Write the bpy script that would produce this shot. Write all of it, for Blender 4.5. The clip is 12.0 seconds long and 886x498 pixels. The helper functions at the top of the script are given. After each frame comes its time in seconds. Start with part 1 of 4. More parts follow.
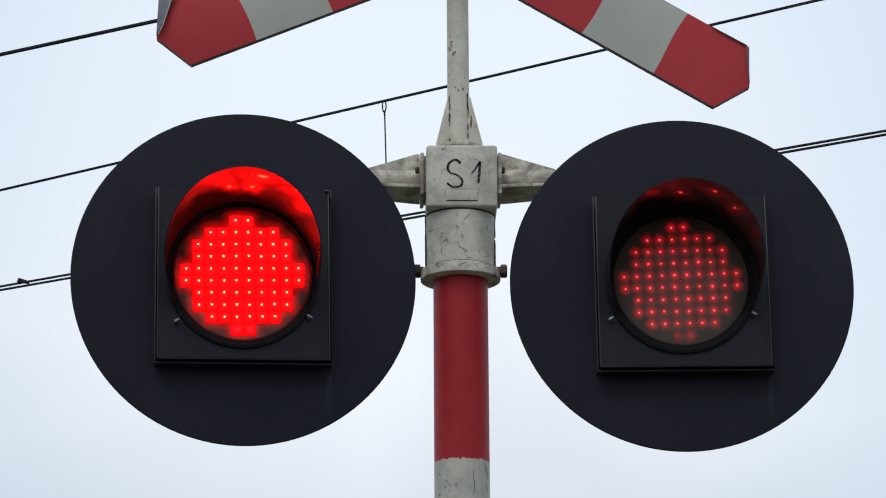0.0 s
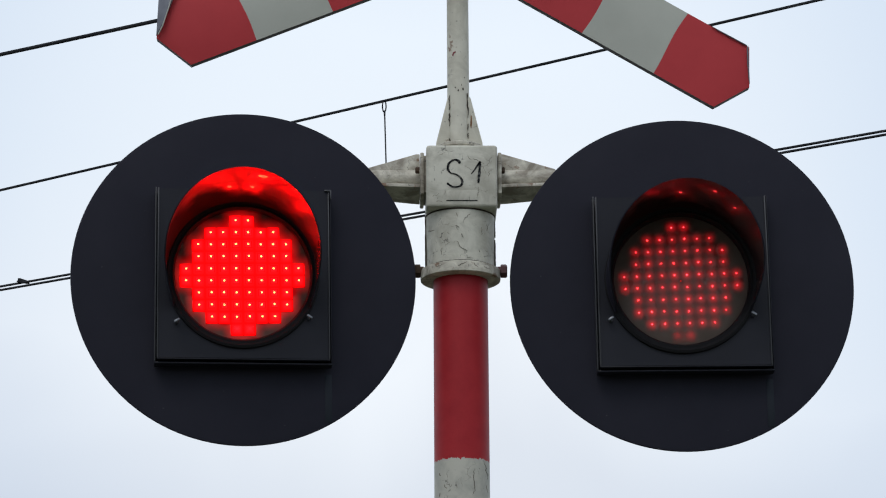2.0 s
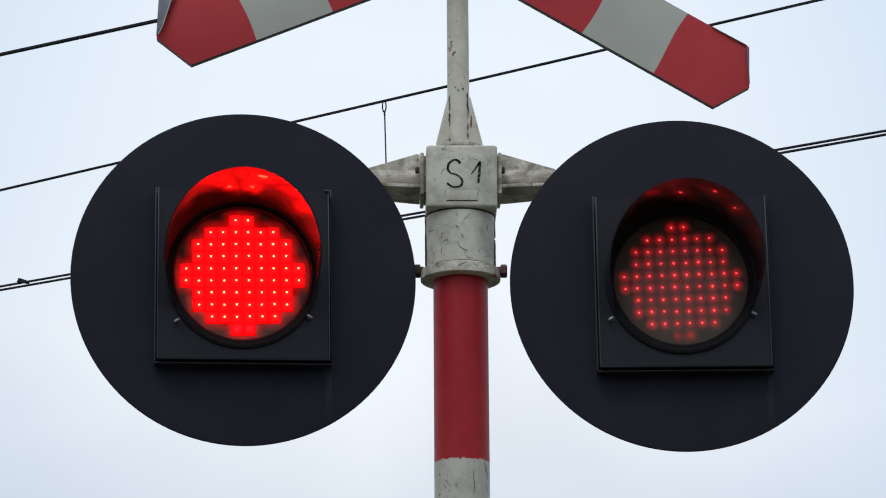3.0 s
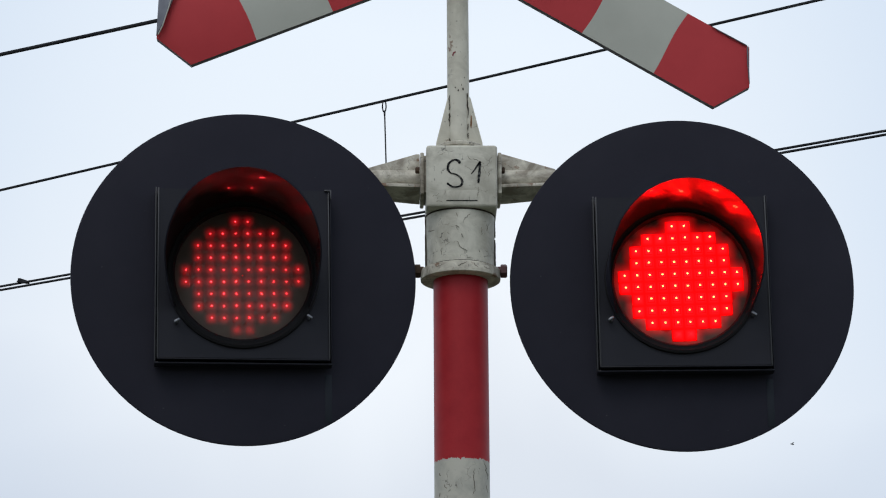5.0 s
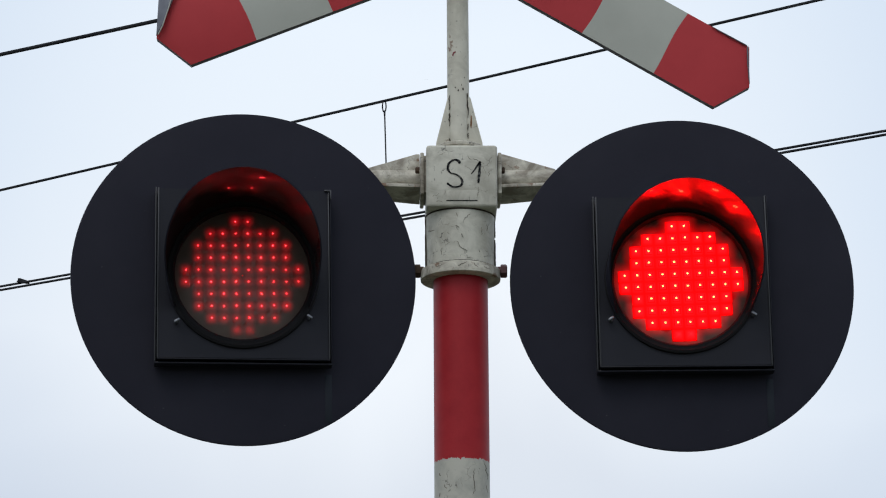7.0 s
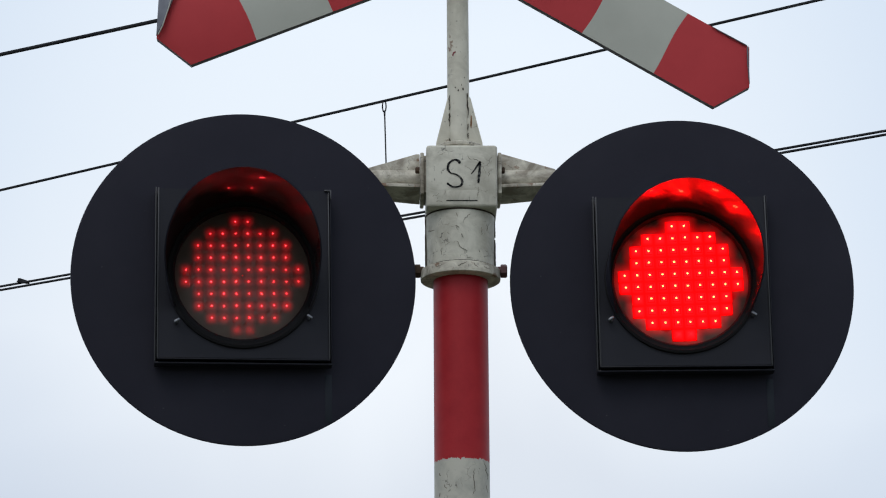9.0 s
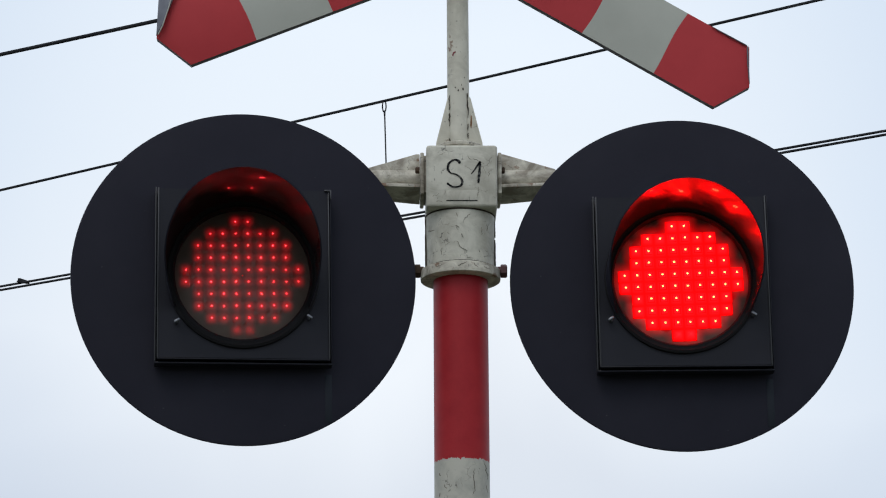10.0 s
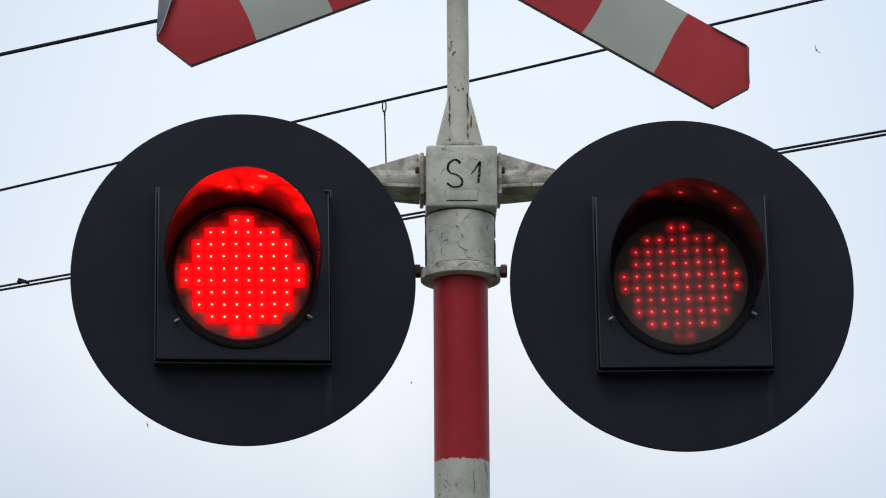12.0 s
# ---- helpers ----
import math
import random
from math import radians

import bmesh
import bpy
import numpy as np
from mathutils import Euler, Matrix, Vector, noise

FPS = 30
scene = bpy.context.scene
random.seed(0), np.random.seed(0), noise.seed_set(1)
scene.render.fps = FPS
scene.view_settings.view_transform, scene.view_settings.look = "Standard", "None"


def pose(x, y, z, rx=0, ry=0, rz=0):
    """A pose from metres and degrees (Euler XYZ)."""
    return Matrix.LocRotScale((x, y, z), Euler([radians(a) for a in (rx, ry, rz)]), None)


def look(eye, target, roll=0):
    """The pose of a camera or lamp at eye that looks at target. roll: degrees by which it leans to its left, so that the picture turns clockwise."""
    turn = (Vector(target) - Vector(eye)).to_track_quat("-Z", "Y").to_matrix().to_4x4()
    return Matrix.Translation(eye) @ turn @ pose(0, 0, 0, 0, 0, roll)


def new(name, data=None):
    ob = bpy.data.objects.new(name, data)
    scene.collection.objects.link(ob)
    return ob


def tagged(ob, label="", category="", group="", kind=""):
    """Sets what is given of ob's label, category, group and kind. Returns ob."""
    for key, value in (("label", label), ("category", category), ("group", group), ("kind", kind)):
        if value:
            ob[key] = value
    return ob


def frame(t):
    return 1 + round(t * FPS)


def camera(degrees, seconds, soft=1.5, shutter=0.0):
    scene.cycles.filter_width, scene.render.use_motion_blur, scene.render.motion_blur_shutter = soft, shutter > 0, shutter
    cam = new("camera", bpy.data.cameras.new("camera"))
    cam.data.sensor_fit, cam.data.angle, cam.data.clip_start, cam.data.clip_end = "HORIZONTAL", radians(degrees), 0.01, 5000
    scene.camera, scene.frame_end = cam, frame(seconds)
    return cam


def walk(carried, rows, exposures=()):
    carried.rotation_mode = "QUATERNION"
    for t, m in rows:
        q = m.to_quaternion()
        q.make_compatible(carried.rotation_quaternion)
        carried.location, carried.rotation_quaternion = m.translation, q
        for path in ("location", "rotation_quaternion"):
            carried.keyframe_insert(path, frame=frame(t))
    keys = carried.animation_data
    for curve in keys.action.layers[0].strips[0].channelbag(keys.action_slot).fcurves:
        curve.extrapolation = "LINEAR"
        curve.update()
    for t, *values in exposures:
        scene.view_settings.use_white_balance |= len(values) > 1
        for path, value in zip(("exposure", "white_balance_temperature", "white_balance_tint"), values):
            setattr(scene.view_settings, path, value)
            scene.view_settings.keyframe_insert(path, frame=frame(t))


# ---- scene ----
cam = camera(17.15, 12.0, soft=1.12)
EYE = (-0.12, -4.604, 1.55)
STAND = look(EYE, (-0.0304, -0.1046, 2.9055), -0.349)
walk(cam, [(0.0, STAND), (12.0, STAND)])

# ---- world, overcast sky and a veiled sun ----
SUN_UP, SUN_ROUND = 48.0, 200.0


def build_world():
    world = bpy.data.worlds.new("overcast")
    scene.world = world
    world.use_nodes = True
    nt = world.node_tree
    nt.nodes.clear()
    out = nt.nodes.new("ShaderNodeOutputWorld")
    sky = nt.nodes.new("ShaderNodeTexSky")
    sky.sky_type = "NISHITA"
    sky.sun_disc = False
    sky.sun_elevation = radians(SUN_UP)
    sky.sun_rotation = radians(SUN_ROUND)
    clear = nt.nodes.new("ShaderNodeBackground")
    clear.inputs["Strength"].default_value = 0.012
    nt.links.new(sky.outputs[0], clear.inputs["Color"])
    co = nt.nodes.new("ShaderNodeTexCoord")
    big = nt.nodes.new("ShaderNodeTexNoise")
    big.inputs["Scale"].default_value = 7.0
    big.inputs["Detail"].default_value = 3.0
    big.inputs["Roughness"].default_value = 0.45
    big.inputs["Distortion"].default_value = 0.4
    nt.links.new(co.outputs["Generated"], big.inputs["Vector"])
    # layered cloud: the height above the horizon, broken up by the noise
    sep = nt.nodes.new("ShaderNodeSeparateXYZ")
    nt.links.new(co.outputs["Generated"], sep.inputs[0])
    uneven = nt.nodes.new("ShaderNodeMath")
    uneven.operation = "MULTIPLY_ADD"
    nt.links.new(big.outputs["Fac"], uneven.inputs[0])
    uneven.inputs[1].default_value = 0.16
    nt.links.new(sep.outputs["Z"], uneven.inputs[2])
    level = nt.nodes.new("ShaderNodeMath")
    level.operation = "SUBTRACT"
    nt.links.new(uneven.outputs[0], level.inputs[0])
    level.inputs[1].default_value = 0.08
    ramp = nt.nodes.new("ShaderNodeValToRGB")
    stops = ((0.0, (0.66, 0.70, 0.76)), (0.205, (0.70, 0.745, 0.81)), (0.250, (0.825, 0.87, 0.92)), (0.31, (0.78, 0.85, 0.925)), (0.36, (0.79, 0.865, 0.945)), (0.45, (0.74, 0.82, 0.92)), (1.0, (0.92, 0.95, 0.98)))
    while len(ramp.color_ramp.elements) < len(stops):
        ramp.color_ramp.elements.new(0.5)
    for el, (where, colour) in zip(ramp.color_ramp.elements, stops):
        el.position = where
        el.color = (*colour, 1)
    nt.links.new(level.outputs[0], ramp.inputs["Fac"])
    cloud = nt.nodes.new("ShaderNodeBackground")
    cloud.inputs["Strength"].default_value = 1.0
    # vignette-like bright spot painted into the sky about the middle of the view
    thin = nt.nodes.new("ShaderNodeVectorMath")
    thin.operation = "DOT_PRODUCT"
    nt.links.new(co.outputs["Generated"], thin.inputs[0])
    thin.inputs[1].default_value = Vector((0.012, 0.95, 0.30)).normalized()
    spot = nt.nodes.new("ShaderNodeMapRange")
    spot.interpolation_type = "SMOOTHSTEP"
    spot.inputs["From Min"].default_value = math.cos(radians(10.8))
    spot.inputs["From Max"].default_value = 1.0
    nt.links.new(thin.outputs["Value"], spot.inputs["Value"])
    tint = nt.nodes.new("ShaderNodeMix")
    tint.data_type = "RGBA"
    nt.links.new(spot.outputs["Result"], tint.inputs["Factor"])
    tint.inputs[6].default_value = (0.84, 0.872, 0.92, 1)
    tint.inputs[7].default_value = (1.035, 1.025, 1.015, 1)
    tinted_sky = nt.nodes.new("ShaderNodeMix")
    tinted_sky.data_type = "RGBA"
    tinted_sky.blend_type = "MULTIPLY"
    tinted_sky.inputs["Factor"].default_value = 1.0
    nt.links.new(ramp.outputs["Color"], tinted_sky.inputs[6])
    nt.links.new(tint.outputs[2], tinted_sky.inputs[7])
    nt.links.new(tinted_sky.outputs[2], cloud.inputs["Color"])
    add = nt.nodes.new("ShaderNodeAddShader")
    nt.links.new(clear.outputs[0], add.inputs[0])
    nt.links.new(cloud.outputs[0], add.inputs[1])
    nt.links.new(add.outputs[0], out.inputs["Surface"])


build_world()
sun_data = bpy.data.lights.new("sun", "SUN")
sun_data.energy, sun_data.angle, sun_data.color = 0.6, radians(25), (1.0, 0.96, 0.9)
sun = new("sun", sun_data)
_a, _e = radians(SUN_ROUND), radians(SUN_UP)
SUN_FROM = Vector((math.sin(_a) * math.cos(_e), math.cos(_a) * math.cos(_e), math.sin(_e)))
sun.matrix_world = look(SUN_FROM * 50, (0, 0, 0))


# ---- materials ----
def material(name):
    m = bpy.data.materials.new(name)
    m.use_nodes = True
    nt = m.node_tree
    return m, nt, nt.nodes["Principled BSDF"]


def node(nt, kind, **values):
    n = nt.nodes.new(kind)
    for key, value in values.items():
        n.inputs[key.replace("_", " ")].default_value = value
    return n


def noise_of(nt, vec, scale, detail=4.0, rough=0.55, distortion=0.0):
    n = node(nt, "ShaderNodeTexNoise", Scale=scale, Detail=detail, Roughness=rough, Distortion=distortion)
    nt.links.new(vec, n.inputs["Vector"])
    return n.outputs["Fac"]


def steps(nt, fac, low, high):
    n = nt.nodes.new("ShaderNodeMapRange")
    n.inputs["From Min"].default_value = low
    n.inputs["From Max"].default_value = high
    nt.links.new(fac, n.inputs["Value"])
    return n.outputs["Result"]


def maths(nt, op, a, b):
    n = nt.nodes.new("ShaderNodeMath")
    n.operation = op
    for i, v in enumerate((a, b)):
        if isinstance(v, (int, float)):
            n.inputs[i].default_value = v
        else:
            nt.links.new(v, n.inputs[i])
    return n.outputs[0]


def blend(nt, fac, a, b):
    n = nt.nodes.new("ShaderNodeMix")
    n.data_type = "RGBA"
    if isinstance(fac, (int, float)):
        n.inputs["Factor"].default_value = fac
    else:
        nt.links.new(fac, n.inputs["Factor"])
    for key, v in (("A", a), ("B", b)):
        socket = [s for s in n.inputs if s.name == key and s.type == "RGBA"][0]
        if isinstance(v, tuple):
            socket.default_value = (*v, 1)
        else:
            nt.links.new(v, socket)
    return [s for s in n.outputs if s.type == "RGBA"][0]


def relief(nt, bsdf, height, strength, distance):
    b = nt.nodes.new("ShaderNodeBump")
    b.inputs["Strength"].default_value = strength
    b.inputs["Distance"].default_value = distance
    nt.links.new(height, b.inputs["Height"])
    nt.links.new(b.outputs["Normal"], bsdf.inputs["Normal"])


def object_space(nt, stretch=(1, 1, 1)):
    co = nt.nodes.new("ShaderNodeTexCoord")
    mp = nt.nodes.new("ShaderNodeMapping")
    mp.inputs["Scale"].default_value = stretch
    nt.links.new(co.outputs["Object"], mp.inputs["Vector"])
    return co.outputs["Object"], mp.outputs["Vector"]


def worn(nt, vec, base, dirty, crack_amount, rust_amount, stain=0.6):
    """Old brushed paint: broad stains, hairline cracks, flaked specks and rust."""
    stains = steps(nt, noise_of(nt, vec, 14.0 + 12.0 * stain, 6.0, 0.65, 0.6), 0.62 - 0.3 * stain, 0.76 - 0.18 * stain)
    colour = blend(nt, maths(nt, "MULTIPLY", stains, stain), base, dirty)
    wobble = node(nt, "ShaderNodeTexNoise", Scale=35.0, Detail=3.0)
    nt.links.new(vec, wobble.inputs["Vector"])
    bent = nt.nodes.new("ShaderNodeVectorMath")
    bent.operation = "MULTIPLY_ADD"
    nt.links.new(wobble.outputs["Color"], bent.inputs[0])
    bent.inputs[1].default_value = (0.045, 0.045, 0.045)
    nt.links.new(vec, bent.inputs[2])
    cells = node(nt, "ShaderNodeTexVoronoi", Scale=46.0)
    cells.feature = "DISTANCE_TO_EDGE"
    nt.links.new(bent.outputs[0], cells.inputs["Vector"])
    line = steps(nt, cells.outputs["Distance"], 0.030, 0.006)
    line = maths(nt, "MULTIPLY", line, steps(nt, noise_of(nt, vec, 75.0, 2.0), 0.44, 0.54))
    where = steps(nt, noise_of(nt, vec, 31.0, 3.0), 0.70 - crack_amount, 0.80 - crack_amount)
    crack = maths(nt, "MULTIPLY", line, where)
    specks = steps(nt, noise_of(nt, vec, 120.0, 2.0), 0.71, 0.75)
    colour = blend(nt, maths(nt, "MULTIPLY", specks, 0.6), colour, (0.10, 0.095, 0.085))
    colour = blend(nt, maths(nt, "MULTIPLY", crack, 0.75), colour, (0.045, 0.04, 0.036))
    rust = steps(nt, noise_of(nt, vec, 42.0, 4.0, 0.6), 0.74 - rust_amount, 0.80 - rust_amount)
    colour = blend(nt, maths(nt, "MULTIPLY", rust, 0.8), colour, (0.17, 0.075, 0.03))
    return colour, crack


def old_white(name, base=(0.50, 0.482, 0.415), dirty=(0.31, 0.305, 0.27), cracks=0.2, rust=0.03, stain=0.6):
    m, nt, bsdf = material(name)
    vec, _ = object_space(nt)
    colour, crack = worn(nt, vec, base, dirty, cracks, rust, stain)
    nt.links.new(colour, bsdf.inputs["Base Color"])
    bsdf.inputs["Roughness"].default_value = 0.55
    grain = maths(nt, "SUBTRACT", noise_of(nt, vec, 90.0, 4.0), crack)
    relief(nt, bsdf, grain, 0.35, 0.0015)
    return m


def banded_paint(name):
    """Red bands brushed by hand over the white pole."""
    m, nt, bsdf = material(name)
    vec, _ = object_space(nt)
    white, crack = worn(nt, vec, (0.50, 0.482, 0.415), (0.31, 0.305, 0.27), 0.24, 0.0)
    tone = steps(nt, noise_of(nt, vec, 30.0, 4.0, 0.6), 0.3, 0.7)
    red = blend(nt, tone, (0.315, 0.013, 0.019), (0.385, 0.021, 0.026))
    sep = nt.nodes.new("ShaderNodeSeparateXYZ")
    nt.links.new(vec, sep.inputs[0])
    _, tall = object_space(nt, (1, 1, 0.12))
    brush = maths(nt, "MULTIPLY", maths(nt, "SUBTRACT", noise_of(nt, tall, 260.0, 2.0), 0.5), 0.011)
    level = maths(nt, "ADD", sep.outputs["Z"], brush)
    lap = maths(nt, "FLOORED_MODULO", maths(nt, "SUBTRACT", level, 2.578), 0.66)
    is_red = steps(nt, lap, 0.331, 0.330)
    nt.links.new(blend(nt, is_red, white, red), bsdf.inputs["Base Color"])
    bsdf.inputs["Roughness"].default_value = 0.45
    bsdf.inputs["Specular IOR Level"].default_value = 0.18
    relief(nt, bsdf, noise_of(nt, vec, 110.0, 3.0), 0.2, 0.001)
    return m


def sign_paint(name, a, b, rough=0.5, shine=0.25):
    m, nt, bsdf = material(name)
    vec, _ = object_space(nt)
    tone = steps(nt, noise_of(nt, vec, 9.0, 5.0, 0.6), 0.3, 0.72)
    colour = blend(nt, tone, a, b)
    specks = steps(nt, noise_of(nt, vec, 70.0, 3.0), 0.72, 0.78)
    colour = blend(nt, maths(nt, "MULTIPLY", specks, 0.35), colour, (0.08, 0.07, 0.06))
    nt.links.new(colour, bsdf.inputs["Base Color"])
    bsdf.inputs["Roughness"].default_value = rough
    bsdf.inputs["Specular IOR Level"].default_value = shine
    relief(nt, bsdf, noise_of(nt, vec, 45.0, 3.0), 0.1, 0.001)
    return m


def black_paint(name, a, b, rough, grain=60.0, shine=0.5):
    m, nt, bsdf = material(name)
    vec, _ = object_space(nt)
    tone = steps(nt, noise_of(nt, vec, 6.0, 5.0, 0.6), 0.3, 0.7)
    colour = blend(nt, tone, a, b)
    dust = steps(nt, noise_of(nt, vec, 190.0, 2.0), 0.77, 0.80)
    colour = blend(nt, maths(nt, "MULTIPLY", dust, 0.35), colour, (0.12, 0.12, 0.12))
    nt.links.new(colour, bsdf.inputs["Base Color"])
    nt.links.new(steps_out(nt, noise_of(nt, vec, 20.0, 4.0), rough - 0.06, rough + 0.08), bsdf.inputs["Roughness"])
    bsdf.inputs["Specular IOR Level"].default_value = shine
    relief(nt, bsdf, noise_of(nt, vec, grain, 3.0), 0.06, 0.001)
    return m


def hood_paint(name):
    """Black enamel, glossy towards the open end and matt towards the lens and the left side."""
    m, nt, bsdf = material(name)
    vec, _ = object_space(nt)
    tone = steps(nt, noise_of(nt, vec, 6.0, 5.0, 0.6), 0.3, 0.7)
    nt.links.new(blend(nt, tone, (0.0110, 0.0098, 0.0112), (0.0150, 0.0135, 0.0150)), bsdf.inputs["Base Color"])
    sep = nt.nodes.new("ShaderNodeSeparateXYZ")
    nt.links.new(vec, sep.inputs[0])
    # gloss cut by position imitates the less lit inner end and left side
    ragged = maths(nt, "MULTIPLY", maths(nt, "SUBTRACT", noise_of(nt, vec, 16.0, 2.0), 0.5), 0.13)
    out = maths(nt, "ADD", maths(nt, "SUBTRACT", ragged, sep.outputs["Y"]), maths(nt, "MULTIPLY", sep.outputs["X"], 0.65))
    gloss_fade = nt.nodes.new("ShaderNodeMapRange")
    gloss_fade.interpolation_type = "SMOOTHSTEP"
    gloss_fade.inputs["From Min"].default_value, gloss_fade.inputs["From Max"].default_value = 0.078, 0.150
    nt.links.new(out, gloss_fade.inputs["Value"])
    shine = gloss_fade.outputs["Result"]
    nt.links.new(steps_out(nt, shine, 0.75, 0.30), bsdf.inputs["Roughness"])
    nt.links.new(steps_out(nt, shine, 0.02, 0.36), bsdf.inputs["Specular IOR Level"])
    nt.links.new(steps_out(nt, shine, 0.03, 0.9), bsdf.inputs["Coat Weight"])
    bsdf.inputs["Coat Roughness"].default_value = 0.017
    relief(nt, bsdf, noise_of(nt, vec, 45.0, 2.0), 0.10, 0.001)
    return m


def steps_out(nt, fac, low, high):
    n = nt.nodes.new("ShaderNodeMapRange")
    n.inputs["To Min"].default_value = low
    n.inputs["To Max"].default_value = high
    nt.links.new(fac, n.inputs["Value"])
    return n.outputs["Result"]


def metal(name, colour, rough):
    m, nt, bsdf = material(name)
    vec, _ = object_space(nt)
    tone = noise_of(nt, vec, 80.0, 3.0)
    dark = tuple(c * 0.6 for c in colour)
    nt.links.new(blend(nt, tone, dark, colour), bsdf.inputs["Base Color"])
    bsdf.inputs["Metallic"].default_value = 0.9
    bsdf.inputs["Roughness"].default_value = rough
    return m


def glow(name, colour, strength, edge=None, spread=0.0):
    m, nt, bsdf = material(name)
    bsdf.inputs["Base Color"].default_value = (0.04, 0.002, 0.002, 1)
    bsdf.inputs["Roughness"].default_value = 0.5
    bsdf.inputs["Specular IOR Level"].default_value = 0.05
    bsdf.inputs["Emission Color"].default_value = (*colour, 1)
    bsdf.inputs["Emission Strength"].default_value = strength
    if edge is not None:
        vec, _ = object_space(nt)
        sep = nt.nodes.new("ShaderNodeSeparateXYZ")
        nt.links.new(vec, sep.inputs[0])
        sides = [maths(nt, "POWER", maths(nt, "ABSOLUTE", sep.outputs[k], 0.0), 6.0) for k in ("X", "Z")]
        far = maths(nt, "POWER", maths(nt, "ADD", *sides), 1.0 / 6.0)
        near = steps(nt, far, 0.0108, 0.0012)
        power = maths(nt, "ADD", maths(nt, "MULTIPLY", maths(nt, "POWER", near, 1.7), strength - edge), edge)
        nt.links.new(power, bsdf.inputs["Emission Strength"])
    if spread:
        nt.links.new(maths(nt, "MULTIPLY", uneven(nt, spread), strength), bsdf.inputs["Emission Strength"])
    return m


def uneven(nt, spread):
    """A factor about 1 that differs from diode to diode."""
    info = nt.nodes.new("ShaderNodeObjectInfo")
    return steps_out(nt, info.outputs["Random"], 1 - spread, 1 + spread)


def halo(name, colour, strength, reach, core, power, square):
    """Glow painted as emission on a clear sheet round a diode, fading out with distance."""
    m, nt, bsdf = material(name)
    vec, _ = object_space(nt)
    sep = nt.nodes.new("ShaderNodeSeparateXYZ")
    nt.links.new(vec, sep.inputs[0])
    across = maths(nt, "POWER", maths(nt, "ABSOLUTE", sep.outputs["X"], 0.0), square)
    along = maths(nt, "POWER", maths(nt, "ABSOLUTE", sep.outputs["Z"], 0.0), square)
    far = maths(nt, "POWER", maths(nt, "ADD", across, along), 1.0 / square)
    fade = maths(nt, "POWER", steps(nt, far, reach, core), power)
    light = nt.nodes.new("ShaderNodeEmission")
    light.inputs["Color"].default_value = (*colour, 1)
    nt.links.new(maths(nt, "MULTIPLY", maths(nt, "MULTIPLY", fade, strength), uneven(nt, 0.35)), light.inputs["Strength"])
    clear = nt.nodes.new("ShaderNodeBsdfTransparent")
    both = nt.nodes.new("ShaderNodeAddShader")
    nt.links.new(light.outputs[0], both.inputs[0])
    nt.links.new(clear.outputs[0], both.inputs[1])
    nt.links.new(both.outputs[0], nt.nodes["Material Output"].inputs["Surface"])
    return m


def brushed_ink(name):
    """Black paint put on with a half-dry brush, the ground showing through."""
    m, nt, bsdf = material(name)
    vec, _ = object_space(nt)
    thin = steps(nt, noise_of(nt, vec, 190.0, 4.0, 0.65), 0.54, 0.72)
    nt.links.new(blend(nt, thin, (0.010, 0.010, 0.011), (0.20, 0.195, 0.18)), bsdf.inputs["Base Color"])
    bsdf.inputs["Roughness"].default_value = 0.7
    bsdf.inputs["Specular IOR Level"].default_value = 0.08
    return m


def smoked_lens(name, passes, a, b):
    """Dusty smoked plastic that lets a little of the light behind it pass."""
    m, nt, bsdf = material(name)
    vec, _ = object_space(nt)
    dust = steps(nt, noise_of(nt, vec, 11.0, 4.0), 0.3, 0.75)
    nt.links.new(blend(nt, dust, a, b), bsdf.inputs["Base Color"])
    bsdf.inputs["Roughness"].default_value = 0.33
    bsdf.inputs["Specular IOR Level"].default_value = 0.18
    clear = nt.nodes.new("ShaderNodeBsdfTransparent")
    mix = nt.nodes.new("ShaderNodeMixShader")
    mix.inputs["Fac"].default_value = passes
    nt.links.new(bsdf.outputs[0], mix.inputs[1])
    nt.links.new(clear.outputs[0], mix.inputs[2])
    nt.links.new(mix.outputs[0], nt.nodes["Material Output"].inputs["Surface"])
    return m


def ground_material(name):
    m, nt, bsdf = material(name)
    vec, _ = object_space(nt)
    patch = steps(nt, noise_of(nt, vec, 0.35, 6.0, 0.6), 0.4, 0.6)
    grit = noise_of(nt, vec, 40.0, 4.0)
    grass = blend(nt, grit, (0.035, 0.055, 0.018), (0.09, 0.11, 0.04))
    gravel = blend(nt, grit, (0.05, 0.048, 0.044), (0.13, 0.12, 0.11))
    nt.links.new(blend(nt, patch, gravel, grass), bsdf.inputs["Base Color"])
    bsdf.inputs["Roughness"].default_value = 0.9
    relief(nt, bsdf, grit, 0.6, 0.02)
    return m


M_WHITE = old_white("cracked_white_paint", (0.60, 0.572, 0.475), (0.40, 0.37, 0.29), 0.2, 0.08)
M_RUST = sign_paint("rust", (0.055, 0.042, 0.033), (0.11, 0.068, 0.045), 0.8, 0.1)
M_ORANGE = sign_paint("orange_rust", (0.14, 0.060, 0.022), (0.27, 0.125, 0.045), 0.85, 0.05)
M_GRIME = sign_paint("grime", (0.030, 0.026, 0.022), (0.085, 0.070, 0.055), 0.9, 0.05)
M_CRACK = sign_paint("bare_iron_in_cracks", (0.075, 0.066, 0.054), (0.20, 0.175, 0.135), 0.9, 0.05)
M_ARM = old_white("dirty_white_paint", (0.62, 0.585, 0.485), (0.13, 0.10, 0.068), 0.20, 0.13, 0.8)
M_CAST = old_white("cast_white_paint", (0.560, 0.540, 0.452), (0.335, 0.315, 0.252), 0.20, 0.01, 0.78)
